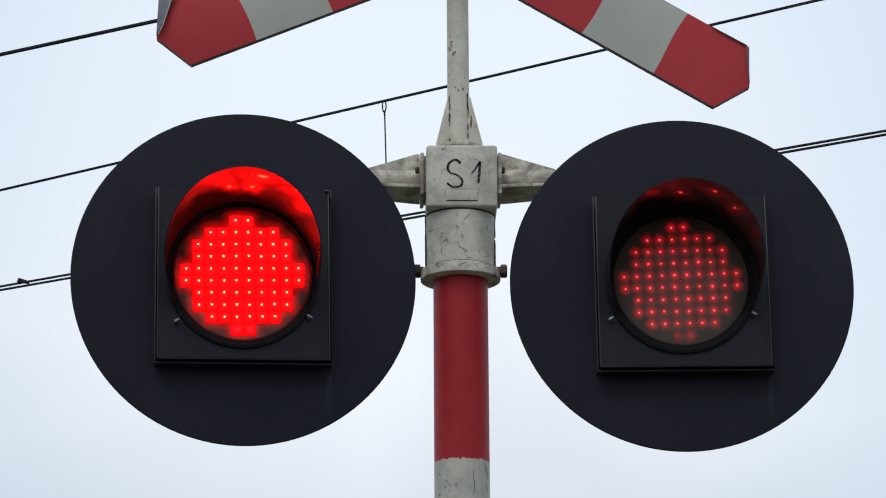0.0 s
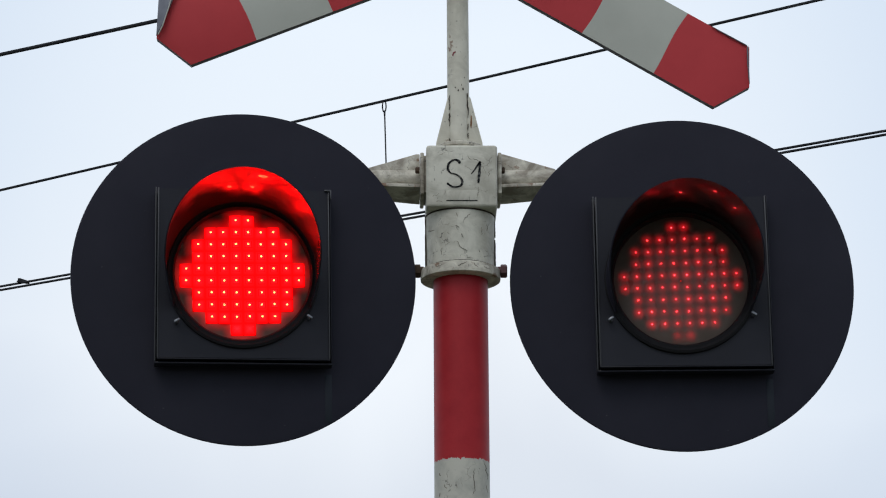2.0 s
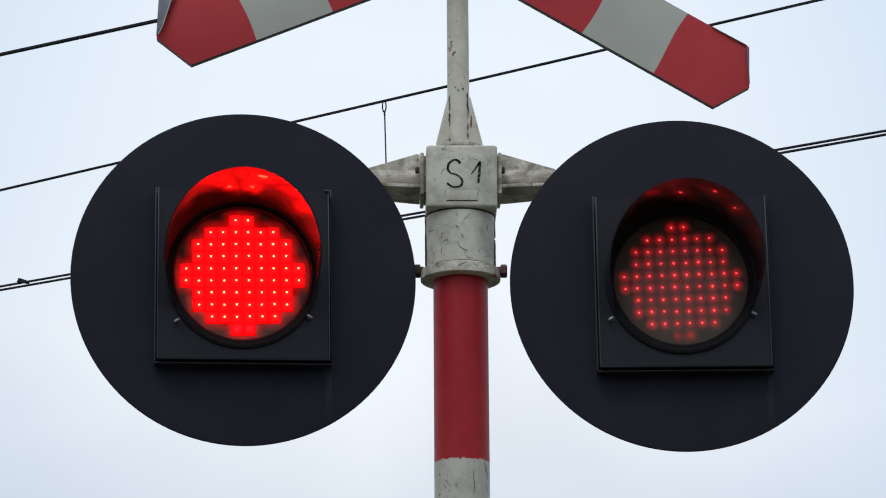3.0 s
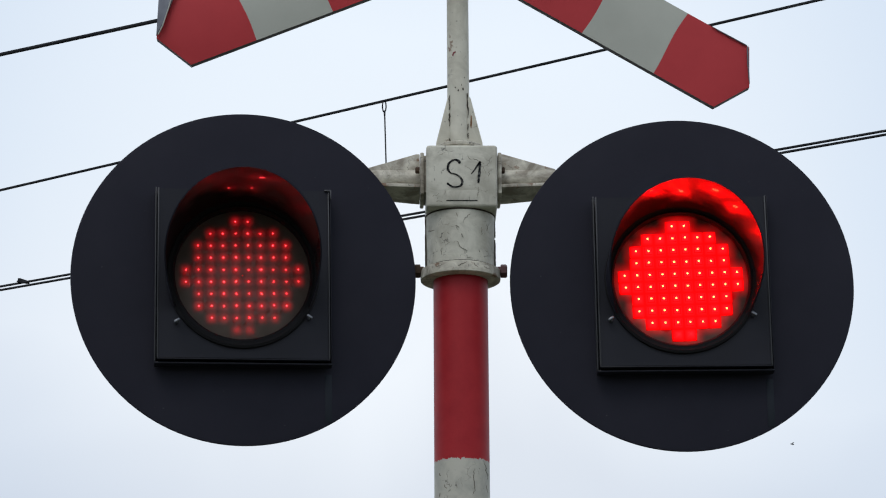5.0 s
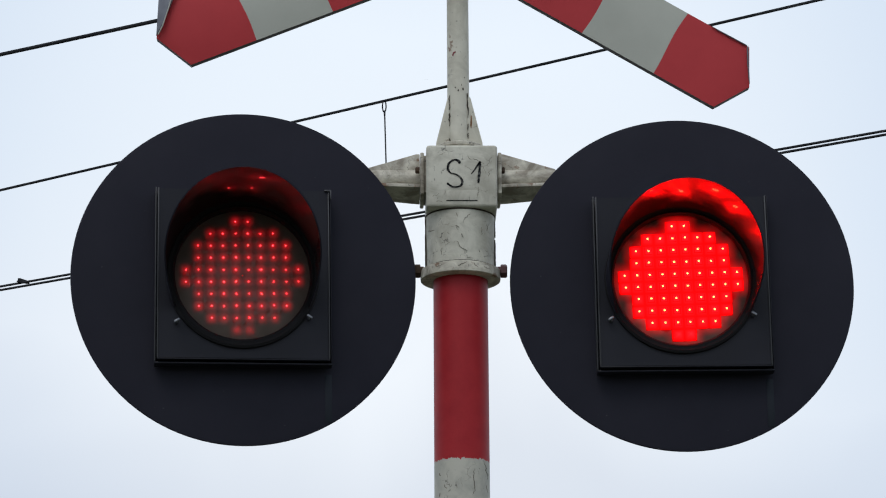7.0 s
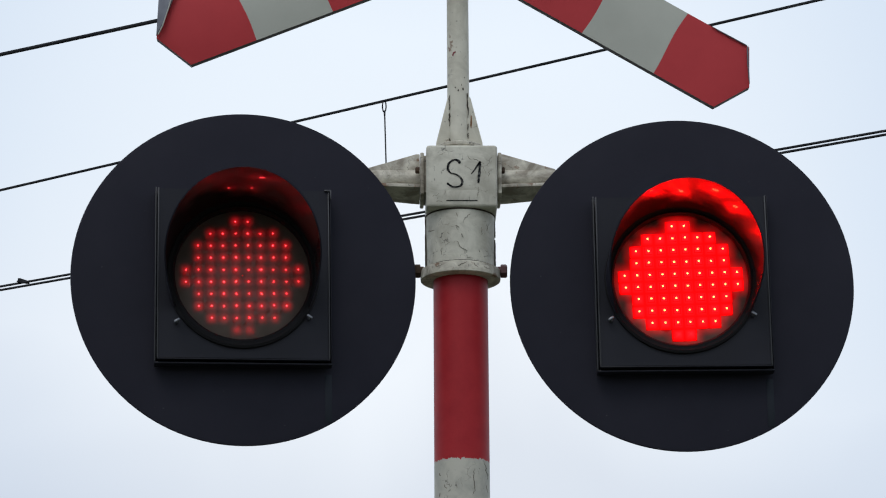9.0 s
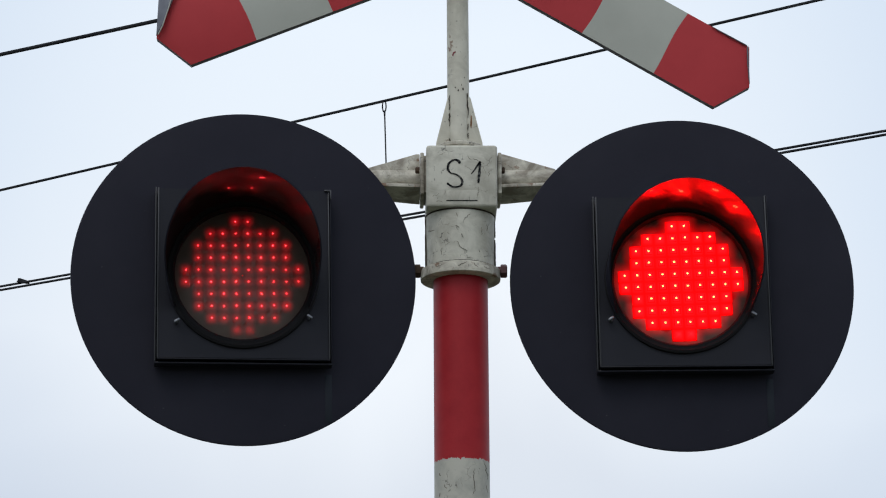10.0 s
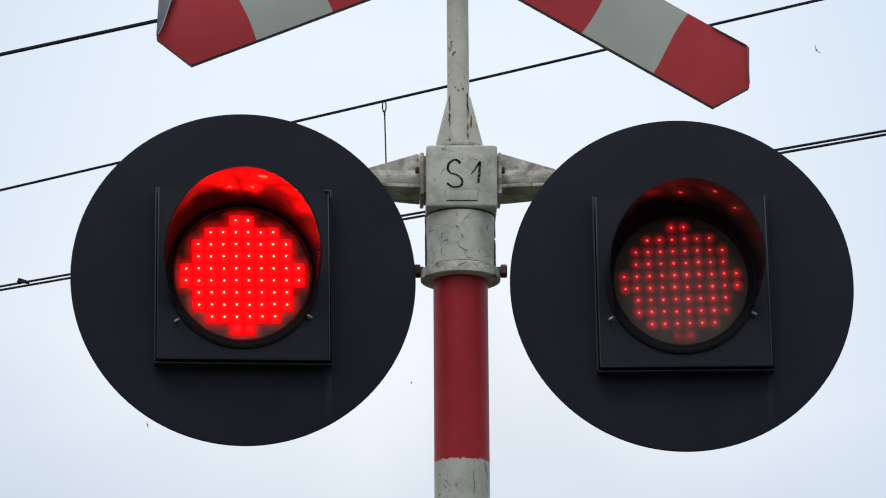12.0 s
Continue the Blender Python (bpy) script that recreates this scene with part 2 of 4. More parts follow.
M_BANDS = banded_paint("red_and_white_bands")
M_SIGN_RED = sign_paint("sign_red", (0.41, 0.030, 0.036), (0.48, 0.039, 0.045), 0.6)
M_SIGN_WHITE = sign_paint("sign_greyed_white", (0.39, 0.395, 0.345), (0.44, 0.445, 0.39))
M_SIGN_BACK = sign_paint("sign_grey_rim", (0.10, 0.088, 0.105), (0.16, 0.145, 0.165))
M_CURL = metal("bare_grey_sheet", (0.20, 0.205, 0.23), 0.6)
M_DISC = black_paint("matt_black_sheet", (0.0150, 0.0150, 0.0236), (0.0198, 0.0197, 0.0292), 0.6, shine=0.12)
M_HOUSING = black_paint("black_housing", (0.0080, 0.0083, 0.0134), (0.0114, 0.0118, 0.0184), 0.45, shine=0.22)
M_STRIP = black_paint("streak_black", (0.013, 0.017, 0.023), (0.017, 0.021, 0.028), 0.5, shine=0.15)
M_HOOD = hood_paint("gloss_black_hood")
M_EDGE = black_paint("worn_black_edge", (0.020, 0.021, 0.025), (0.055, 0.056, 0.060), 0.42, 90.0, shine=0.45)
M_RUBBER = black_paint("black_rubber", (0.0095, 0.0090, 0.0102), (0.0145, 0.0140, 0.0155), 0.6, shine=0.10)
M_LENS = smoked_lens("smoked_lens", 0.006, (0.096, 0.074, 0.060), (0.150, 0.114, 0.094))
M_GLOW = glow("red_diode", (1.0, 0.0010, 0.0016), 14.0, 0.30)
M_TIP = glow("diode_tip", (1.0, 0.075, 0.016), 32.0)
# painted glow for the dishes round the diodes, added over what lies behind
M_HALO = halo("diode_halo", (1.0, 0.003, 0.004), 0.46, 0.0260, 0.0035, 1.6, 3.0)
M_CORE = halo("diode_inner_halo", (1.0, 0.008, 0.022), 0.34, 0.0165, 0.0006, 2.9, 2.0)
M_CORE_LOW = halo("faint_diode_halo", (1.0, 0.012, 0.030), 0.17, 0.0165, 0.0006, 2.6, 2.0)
M_APEX = glow("diode_apex", (1.0, 0.030, 0.040), 9.0, spread=0.35)
M_BOARD = black_paint("circuit_board", (0.03, 0.012, 0.012), (0.04, 0.016, 0.014), 0.6)
M_STEEL = metal("screw_steel", (0.25, 0.26, 0.28), 0.4)
M_WIRE = black_paint("tarnished_wire", (0.018, 0.019, 0.022), (0.03, 0.031, 0.035), 0.7, shine=0.1)
M_INK = sign_paint("black_brushed_paint", (0.008, 0.008, 0.009), (0.022, 0.022, 0.022), 0.7, 0.06)
M_LETTER = brushed_ink("half_dry_black_paint")
M_BOLT = sign_paint("old_red_bolt", (0.075, 0.05, 0.048), (0.17, 0.055, 0.06))
M_REDSPOT = sign_paint("red_paint_chip", (0.17, 0.05, 0.055), (0.27, 0.06, 0.065))
M_GROUND = ground_material("gravel_and_grass")
M_BIRD = sign_paint("dark_feathers", (0.035, 0.033, 0.035), (0.07, 0.065, 0.065), 0.8)


# ---- mesh helpers ----
def part(name, bm, mat, parent=None, label="", angle=35):
    me = bpy.data.meshes.new(name)
    bmesh.ops.recalc_face_normals(bm, faces=bm.faces)
    bm.to_mesh(me)
    bm.free()
    for m in mat if isinstance(mat, (list, tuple)) else (mat,):
        me.materials.append(m)
    me.polygons.foreach_set("use_smooth", [True] * len(me.polygons))
    me.set_sharp_from_angle(angle=radians(angle))
    ob = new(name, me)
    ob.parent = parent
    return tagged(ob, label) if label else ob


def thing(name, m, label, category, group="", kind=""):
    ob = new(name)
    ob.empty_display_size = 0.1
    ob.matrix_basis = m
    return tagged(ob, label, category, group, kind)


def add_box(bm, centre, size, bevel=0.0, segments=2):
    made = bmesh.ops.create_cube(bm, size=1.0)["verts"]
    for v in made:
        v.co = Vector((v.co.x * size[0] + centre[0], v.co.y * size[1] + centre[1], v.co.z * size[2] + centre[2]))
    if bevel:
        edges = list({e for v in made for e in v.link_edges})
        bmesh.ops.bevel(bm, geom=edges, offset=bevel, segments=segments, profile=0.5, affect="EDGES")
    return bm


def add_tube(bm, a, b, ra, rb=None, segments=32, caps=True):
    a, b = Vector(a), Vector(b)
    rb = ra if rb is None else rb
    turn = (b - a).to_track_quat("Z", "Y").to_matrix()
    rings = []
    for p, r in ((a, ra), (b, rb)):
        rings.append([bm.verts.new(p + turn @ Vector((r * math.cos(2 * math.pi * i / segments), r * math.sin(2 * math.pi * i / segments), 0))) for i in range(segments)])
    for i in range(segments):
        j = (i + 1) % segments
        bm.faces.new((rings[0][i], rings[0][j], rings[1][j], rings[1][i]))
    if caps:
        bm.faces.new(rings[0][::-1])
        bm.faces.new(rings[1])
    return bm


def add_turned(bm, profile, segments=48, centre=(0, 0, 0), axis="Z", closed=False, caps=True):
    """Spin (radius, height) pairs about an axis."""
    c = Vector(centre)
    rings = []
    for r, h in profile:
        ring = []
        for i in range(segments):
            u = 2 * math.pi * i / segments
            p = Vector((r * math.cos(u), r * math.sin(u), h)) if axis == "Z" else Vector((r * math.cos(u), -h, r * math.sin(u)))
            ring.append(bm.verts.new(c + p))
        rings.append(ring)
    pairs = list(zip(rings, rings[1:]))
    if closed:
        pairs.append((rings[-1], rings[0]))
    for lo, hi in pairs:
        for i in range(segments):
            j = (i + 1) % segments
            bm.faces.new((lo[i], lo[j], hi[j], hi[i]))
    if caps and not closed:
        for ring in (rings[0], rings[-1]):
            bm.faces.new(ring)
    return bm


def add_prism(bm, outline, way, bevel=0.0):
    """A plate: an outline of points pushed along a vector."""
    way = Vector(way)
    low = [bm.verts.new(Vector(p)) for p in outline]
    high = [bm.verts.new(Vector(p) + way) for p in outline]
    n = len(outline)
    faces = [bm.faces.new(low[::-1]), bm.faces.new(high)]
    for i in range(n):
        faces.append(bm.faces.new((low[i], low[(i + 1) % n], high[(i + 1) % n], high[i])))
    if bevel:
        bmesh.ops.bevel(bm, geom=list({e for f in faces for e in f.edges}), offset=bevel, segments=2, profile=0.5, affect="EDGES")
    return bm


# ---- ground ----
def build_ground():
    bm = bmesh.new()
    bmesh.ops.create_grid(bm, x_segments=60, y_segments=60, size=1500)
    ob = part("ground", bm, M_GROUND)
    tagged(ob, "level ground of gravel and short grass", "ground", kind="structure")


build_ground()


# ---- the signal post ----
def build_stroke(points, widths, parent, label):
    """A character painted by hand: a brush line of changing width along a smooth curve, on the front of the box."""
    n = len(points)
    line = []
    for i in range(n - 1):
        p0, p1, p2, p3 = (Vector(points[min(max(k, 0), n - 1)]) for k in (i - 1, i, i + 1, i + 2))
        for k in range(6):
            u = k / 6
            c = 0.5 * (2 * p1 + (p2 - p0) * u + (2 * p0 - 5 * p1 + 4 * p2 - p3) * u * u + (3 * p1 - p0 - 3 * p2 + p3) * u ** 3)
            line.append((c, widths[i] + (widths[i + 1] - widths[i]) * u))
    line.append((Vector(points[-1]), widths[-1]))
    rng = random.Random(n)
    one, two = [], []
    for i, (c, w) in enumerate(line):
        d = (line[min(i + 1, len(line) - 1)][0] - line[max(i - 1, 0)][0]).normalized()
        side = Vector((-d.y, d.x)) * w * 0.56
        one.append(c + side * rng.uniform(0.82, 1.12))
        two.append(c - side * rng.uniform(0.82, 1.12))
    bm = bmesh.new()
    rows = [[bm.verts.new((p.x, y, p.y)) for p, y in ((a, -0.0612), (a, -0.0617), (b, -0.0617), (b, -0.0612))] for a, b in zip(one, two)]
    for r, q in zip(rows, rows[1:]):
        for k in range(3):
            bm.faces.new((r[k], r[k + 1], q[k + 1], q[k]))
    for r in (rows[0], rows[-1]):
        bm.faces.new(r)
    return part("letter", bm, M_LETTER, parent, label)


def build_cracks(parent, lines, radius, most, rng):
    """Hairline cracks in the paint of a round part of that radius, or of the flat front of the box (radius 0).
    Each line: where it starts (x, z), its heading in degrees and its length."""
    def at(x, z, lift):
        return (x, -math.sqrt(max(radius * radius - x * x, 1e-6)) - lift if radius else -0.0610 - lift, z)

    for x, z, heading, length in lines:
        n = max(3, int(length / 0.002))
        turn, wide, ridge = radians(heading), [], []
        for k in range(n + 1):
            taper = math.sin(math.pi * (0.12 + 0.80 * k / n)) * rng.uniform(0.5, 1.0)
            ridge.append((x, z))
            wide.append(most * taper * 0.5)
            bend = turn + rng.uniform(-0.75, 0.75)
            x, z = x + math.cos(bend) * length / n, z + math.sin(bend) * length / n
        bm = bmesh.new()
        c, s = -math.sin(turn), math.cos(turn)
        rows = [[bm.verts.new(at(px + f * w * c, pz + f * w * s, lift)) for f, lift in ((-1, -0.0004), (-1, 0.0003), (1, 0.0003), (1, -0.0004))] for (px, pz), w in zip(ridge, wide)]
        for p, q in zip(rows, rows[1:]):
            for i in range(3):
                bm.faces.new((p[i], p[i + 1], q[i + 1], q[i]))
        part("paint_crack", bm, M_CRACK, parent)


def build_side_arm(post, side):
    """Cast bracket: flange, tube and four tapered ribs."""
    s = side
    z = 3.056
    bm = bmesh.new()
    add_box(bm, (s * 0.0635 + 0.001, 0.0, 3.0545), (0.0062, 0.084, 0.071), 0.0020)
    part("flange", bm, M_ARM, post)
    bm = bmesh.new()
    add_box(bm, (s * 0.0590 + 0.001, 0.0, 3.0545), (0.0050, 0.074, 0.063), 0.001)
    part("flange_neck", bm, M_ARM, post)
    bm = bmesh.new()
    add_tube(bm, (s * 0.064, 0, z), (s * 0.352, 0, z), 0.0165, 0.0145)
    part("arm_tube", bm, M_ARM, post)
    bm = bmesh.new()
    add_prism(bm, [(s * 0.066, -0.006, z + 0.012), (s * 0.066, -0.006, z + 0.043), (s * 0.072, -0.006, z + 0.043), (s * 0.158, -0.006, z + 0.017), (s * 0.158, -0.006, z + 0.010)], (0, 0.012, 0), 0.0014)
    part("upper_rib", bm, M_ARM, post)
    bm = bmesh.new()
    ends = []
    for x, fy, by, dz in ((0.066, -0.037, 0.030, -0.033), (0.082, -0.036, 0.029, -0.032), (0.176, -0.024, 0.020, -0.025)):
        ends.append([bm.verts.new((s * x, y, z + h)) for y, h in ((fy, -0.0255 + (x - 0.066) * 0.075), (by, dz), (-fy, -0.0215))])
    for p, q in zip(ends, ends[1:]):
        for k in range(3):
            bm.faces.new((p[k], p[(k + 1) % 3], q[(k + 1) % 3], q[k]))
    bm.faces.new(ends[0])
    bm.faces.new(ends[-1])
    part("lower_rib", bm, M_ARM, post)
    for f, nm in ((-1, "front_rib"), (1, "rear_rib")):
        bm = bmesh.new()
        add_prism(bm, [(s * 0.066, f * 0.012, z - 0.0255), (s * 0.066, f * 0.039, z - 0.0255), (s * 0.080, f * 0.038, z - 0.0245), (s * 0.175, f * 0.026, z - 0.0175), (s * 0.175, f * 0.010, z - 0.0175)], (0, 0, 0.0055), 0.001)
        part(nm, bm, M_ARM, post)
    for y, dz in ((-0.026, 0.012), (0.030, 0.012), (0.030, -0.018)):
        bm = bmesh.new()
        add_turned(bm, [(0.0058, 0), (0.0058, 0.006), (0.0036, 0.0072)], 6)
        bm.transform(Matrix.Translation((s * 0.0665, y, 3.052 + dz)) @ Matrix.Rotation(radians(90 * s), 4, "Y"))
        part("flange_bolt", bm, M_RUST, post, "rusty painted hexagon bolt")


def build_post():
    post = thing("signal_post", pose(0, 0, 0), "white and red banded steel signal post with cracked paint", "signal post")
    bm = bmesh.new()
    add_turned(bm, [(0.0445, 0.0), (0.0445, 0.8), (0.0445, 1.6), (0.0445, 2.4), (0.0445, 2.92)], 64)
    part("pole", bm, M_BANDS, post, "round pole with hand-brushed red and white bands")
    bm = bmesh.new()
    add_turned(bm, [(0.045, 2.881), (0.0615, 2.881), (0.0650, 2.8825), (0.0655, 2.886), (0.0655, 2.8945), (0.0645, 2.8985), (0.0600, 2.9005), (0.0545, 2.902)], 64)
    part("collar", bm, M_ARM, post, "white clamp collar")
    for s in (-1, 1):
        bm = bmesh.new()
        add_tube(bm, (s * 0.060, -0.004, 2.898), (s * 0.0725, -0.004, 2.898), 0.0075, 0.0075, 20)
        add_turned(bm, [(0.0105, 0), (0.0115, 0.0015), (0.0115, 0.0085), (0.0095, 0.0105)], 6)
        for v in list(bm.verts)[40:]:
            v.co = Vector((s * (0.0655 + v.co.z), -0.004 + v.co.y, 2.898 + v.co.x))
        part("clamp_bolt", bm, M_RUST if s < 0 else M_BOLT, post, "clamp bolt spotted with old paint")
    bm = bmesh.new()
    add_turned(bm, [(0.0555, 2.896), (0.0557, 2.92), (0.0564, 2.960), (0.0570, 2.995), (0.0570, 3.02)], 64)
    part("cast_sleeve", bm, M_CAST, post, "cracked white cast sleeve")
    bm = bmesh.new()
    add_box(bm, (0.0020, -0.0005, 3.0435), (0.1160, 0.1210, 0.1060), 0.0050, 4)
    for v in bm.verts:
        if v.co.z < 3.0:
            v.co.x += -0.0005
    part("junction_box", bm, M_CAST, post, "square cast junction box in cracked white paint")
    bm = bmesh.new()
    add_prism(bm, [(-0.0235, -0.0608, 3.0015), (0.0269, -0.0608, 3.0015), (0.0265, -0.0608, 3.0185), (-0.0231, -0.0608, 3.0185)], (0, -0.0004, 0), 0.0001)
    part("name_plate", bm, M_CAST, post, "blank painted-over plate")
    bm = bmesh.new()
    add_box(bm, (0.0017, -0.0613, 3.0008), (0.0505, 0.0012, 0.0012))
    part("plate_edge", bm, M_INK, post)
    build_stroke([(-0.0012, 3.0640), (-0.0035, 3.0685), (-0.0096, 3.0704), (-0.0164, 3.0672), (-0.0207, 3.0604), (-0.0203, 3.0526), (-0.0153, 3.0475), (-0.0080, 3.0456), (-0.0012, 3.0407), (0.0025, 3.0333), (0.0003, 3.0265), (-0.0066, 3.0239), (-0.0150, 3.0249), (-0.0222, 3.0304)],
                 [0.0036, 0.0042, 0.0026, 0.0030, 0.0036, 0.0030, 0.0022, 0.0022, 0.0028, 0.0034, 0.0032, 0.0024, 0.0028, 0.0034], post, "black hand-brushed character S")
    build_stroke([(0.0172, 3.0462), (0.0222, 3.0526), (0.0270, 3.0601), (0.0312, 3.0662), (0.0312, 3.0640), (0.0312, 3.0565), (0.0301, 3.0452), (0.0287, 3.0307)],
                 [0.0012, 0.0020, 0.0030, 0.0030, 0.0040, 0.0036, 0.0042, 0.0028], post, "black hand-brushed character 1")
    for s in (-1, 1):
        build_side_arm(post, s)
    # foot and ribs of the thin mast above the box
    bm = bmesh.new()
    add_turned(bm, [(0.0385, 3.092), (0.0385, 3.1040), (0.0403, 3.1055), (0.0403, 3.1100), (0.0390, 3.1115)], 48)
    part("mast_foot", bm, M_ARM, post)
    bm = bmesh.new()
    add_turned(bm, [(0.0184, 3.100), (0.0182, 3.25), (0.0180, 3.50), (0.0180, 3.82), (0.0160, 3.835), (0.0060, 3.840)], 40, (-0.0014, 0, 0))
    part("mast", bm, M_WHITE, post, "thin white tube carrying the warning cross")
    for side in (-1, 1):
        bm = bmesh.new()
        low, high = [], []
        for x, deep, z in ((0.0120, 0.0118, 3.1105), (0.0388, 0.0085, 3.1105), (0.0382, 0.0085, 3.118), (0.0192, 0.0098, 3.196), (0.0120, 0.0108, 3.204)):
            low.append(bm.verts.new((side * x - 0.0004, -deep, z)))
            high.append(bm.verts.new((side * x - 0.0004, deep, z)))
        bm.faces.new(low)
        bm.faces.new(high[::-1])
        for i in range(5):
            bm.faces.new((low[i], low[(i + 1) % 5], high[(i + 1) % 5], high[i]))
        bmesh.ops.bevel(bm, geom=list(bm.edges), offset=0.0012, segments=2, profile=0.5, affect="EDGES")
        part("mast_rib", bm, M_WHITE, post, "tapered cast rib with rust at the seam")
    bm = bmesh.new()
    add_prism(bm, [(-0.0118, -0.0142, 3.2695), (-0.0098, -0.0157, 3.2665), (-0.0083, -0.0165, 3.2715), (-0.0052, -0.0176, 3.2735), (-0.0060, -0.0174, 3.2755), (-0.0100, -0.0156, 3.2740)], (0, -0.0012, 0))
    part("paint_spot", bm, M_REDSPOT, post, "splash of red paint")
    # opened seams beside the mast's ribs, and grime in the joints
    rng = random.Random(5)
    for side, low, high, most in ((-1, 3.116, 3.124, 0.0016), (-1, 3.146, 3.168, 0.0018), (-1, 3.174, 3.200, 0.0013), (1, 3.160, 3.204, 0.0017), (1, 3.124, 3.134, 0.0010), (1, 3.138, 3.150, 0.0009)):
        bm = bmesh.new()
        edge, back = [], []
        for k in range(9):
            zz = low + (high - low) * k / 8
            xx = side * 0.0152 - 0.0012 + rng.uniform(-0.0010, 0.0010)
            wide = rng.uniform(0.35, 1.0) * most * 0.7 * (0.35 if k in (0, 8) else 1.0)
            edge.append((xx - wide, -0.0126, zz))
            back.append((xx + wide, -0.0126, zz))
        add_prism(bm, edge + back[::-1], (0, 0.004, 0))
        part("open_seam", bm, M_GRIME, post)
    bm = bmesh.new()
    add_prism(bm, [(0.0178, -0.0112, 3.146), (0.0196, -0.0112, 3.142), (0.0206, -0.0112, 3.152), (0.0203, -0.0112, 3.163), (0.0190, -0.0112, 3.167), (0.0184, -0.0112, 3.157)], (0, 0.003, 0))
    part("rust_patch", bm, M_ORANGE, post, "orange rust patch")
    # small chips in the paint of the mast, and bare flaking edges of the sleeve
    for x, z, w in ((-0.0065, 3.2115, 0.0013), (-0.0015, 3.2060, 0.0016), (0.0062, 3.2090, 0.0018), (0.0035, 3.2160, 0.0009), (0.0086, 3.2300, 0.0010)):
        bm = bmesh.new()
        y = -math.sqrt(0.0184 ** 2 - (x + 0.0014) ** 2) - 0.0003
        ring = [(x + w * rng.uniform(0.5, 1.0) * math.cos(i * 1.047), y, z + 1.7 * w * rng.uniform(0.5, 1.0) * math.sin(i * 1.047)) for i in range(6)]
        add_prism(bm, ring, (0, 0.0012, 0))
        part("paint_chip", bm, M_GRIME, post)
    for side, low, high in ((-1, 2.905, 2.986), (1, 2.902, 2.950), (1, 2.956, 2.984)):
        bm = bmesh.new()
        edge, back = [], []
        for k in range(15):
            zz = low + (high - low) * k / 14
            edge.append((side * 0.0550, -0.008, zz))
            back.append((side * (0.0572 + rng.uniform(0.0, 0.0009)), -0.008, zz))
        add_prism(bm, edge + back[::-1], (0, 0.010, 0))
        part("flaking_edge", bm, M_GRIME, post)
    build_cracks(post, ((-0.007, 2.9335, -40, 0.026), (0.009, 2.905, 0, 0.010), (-0.007, 2.983, -100, 0.010), (0.015, 2.982, -125, 0.024), (0.033, 2.960, -85, 0.013), (-0.053, 2.960, -12, 0.012),
                        (0.0285, 2.921, -40, 0.005), (-0.009, 2.960, -38, 0.008), (0.001, 2.947, -70, 0.009), (0.041, 2.968, -80, 0.012), (-0.030, 2.925, -95, 0.014)), 0.0568, 0.0011, rng)
    build_cracks(post, ((-0.006, 2.8895, 35, 0.017), (0.021, 2.8955, -40, 0.010), (0.037, 2.892, -25, 0.010), (-0.040, 2.892, 8, 0.010)), 0.0656, 0.0015, rng)
    build_cracks(post, ((-0.0465, 3.008, 20, 0.014), (-0.036, 3.078, 32, 0.013), (0.020, 3.0735, -15, 0.022), (0.029, 3.025, -98, 0.022), (-0.025, 3.020, -80, 0.010), (0.0490, 3.054, -100, 0.016),
                        (0.027, 3.037, -75, 0.007), (-0.044, 3.060, -70, 0.010), (0.012, 3.079, -60, 0.012), (-0.040, 2.999, 5, 0.012)), 0, 0.0008, rng)
    build_cracks(post, ((0.019, 2.561, -95, 0.048), (0.034, 2.575, -83, 0.032), (-0.037, 2.557, -70, 0.006), (-0.036, 2.525, -95, 0.008), (0.038, 2.537, -100, 0.012), (-0.0295, 2.5365, -75, 0.010)), 0.0446, 0.0016, rng)
    bm = bmesh.new()
    add_turned(bm, [(0.0562, 2.9880), (0.0580, 2.9884), (0.0580, 2.9904), (0.0562, 2.9908)], 64, closed=True)
    part("joint_seam", bm, M_GRIME, post)
    bm = bmesh.new()
    add_turned(bm, [(0.0556, 2.9005), (0.0570, 2.9010), (0.0570, 2.9022), (0.0556, 2.9028)], 64, closed=True)
    part("joint_seam", bm, M_GRIME, post)
    return post


build_post()


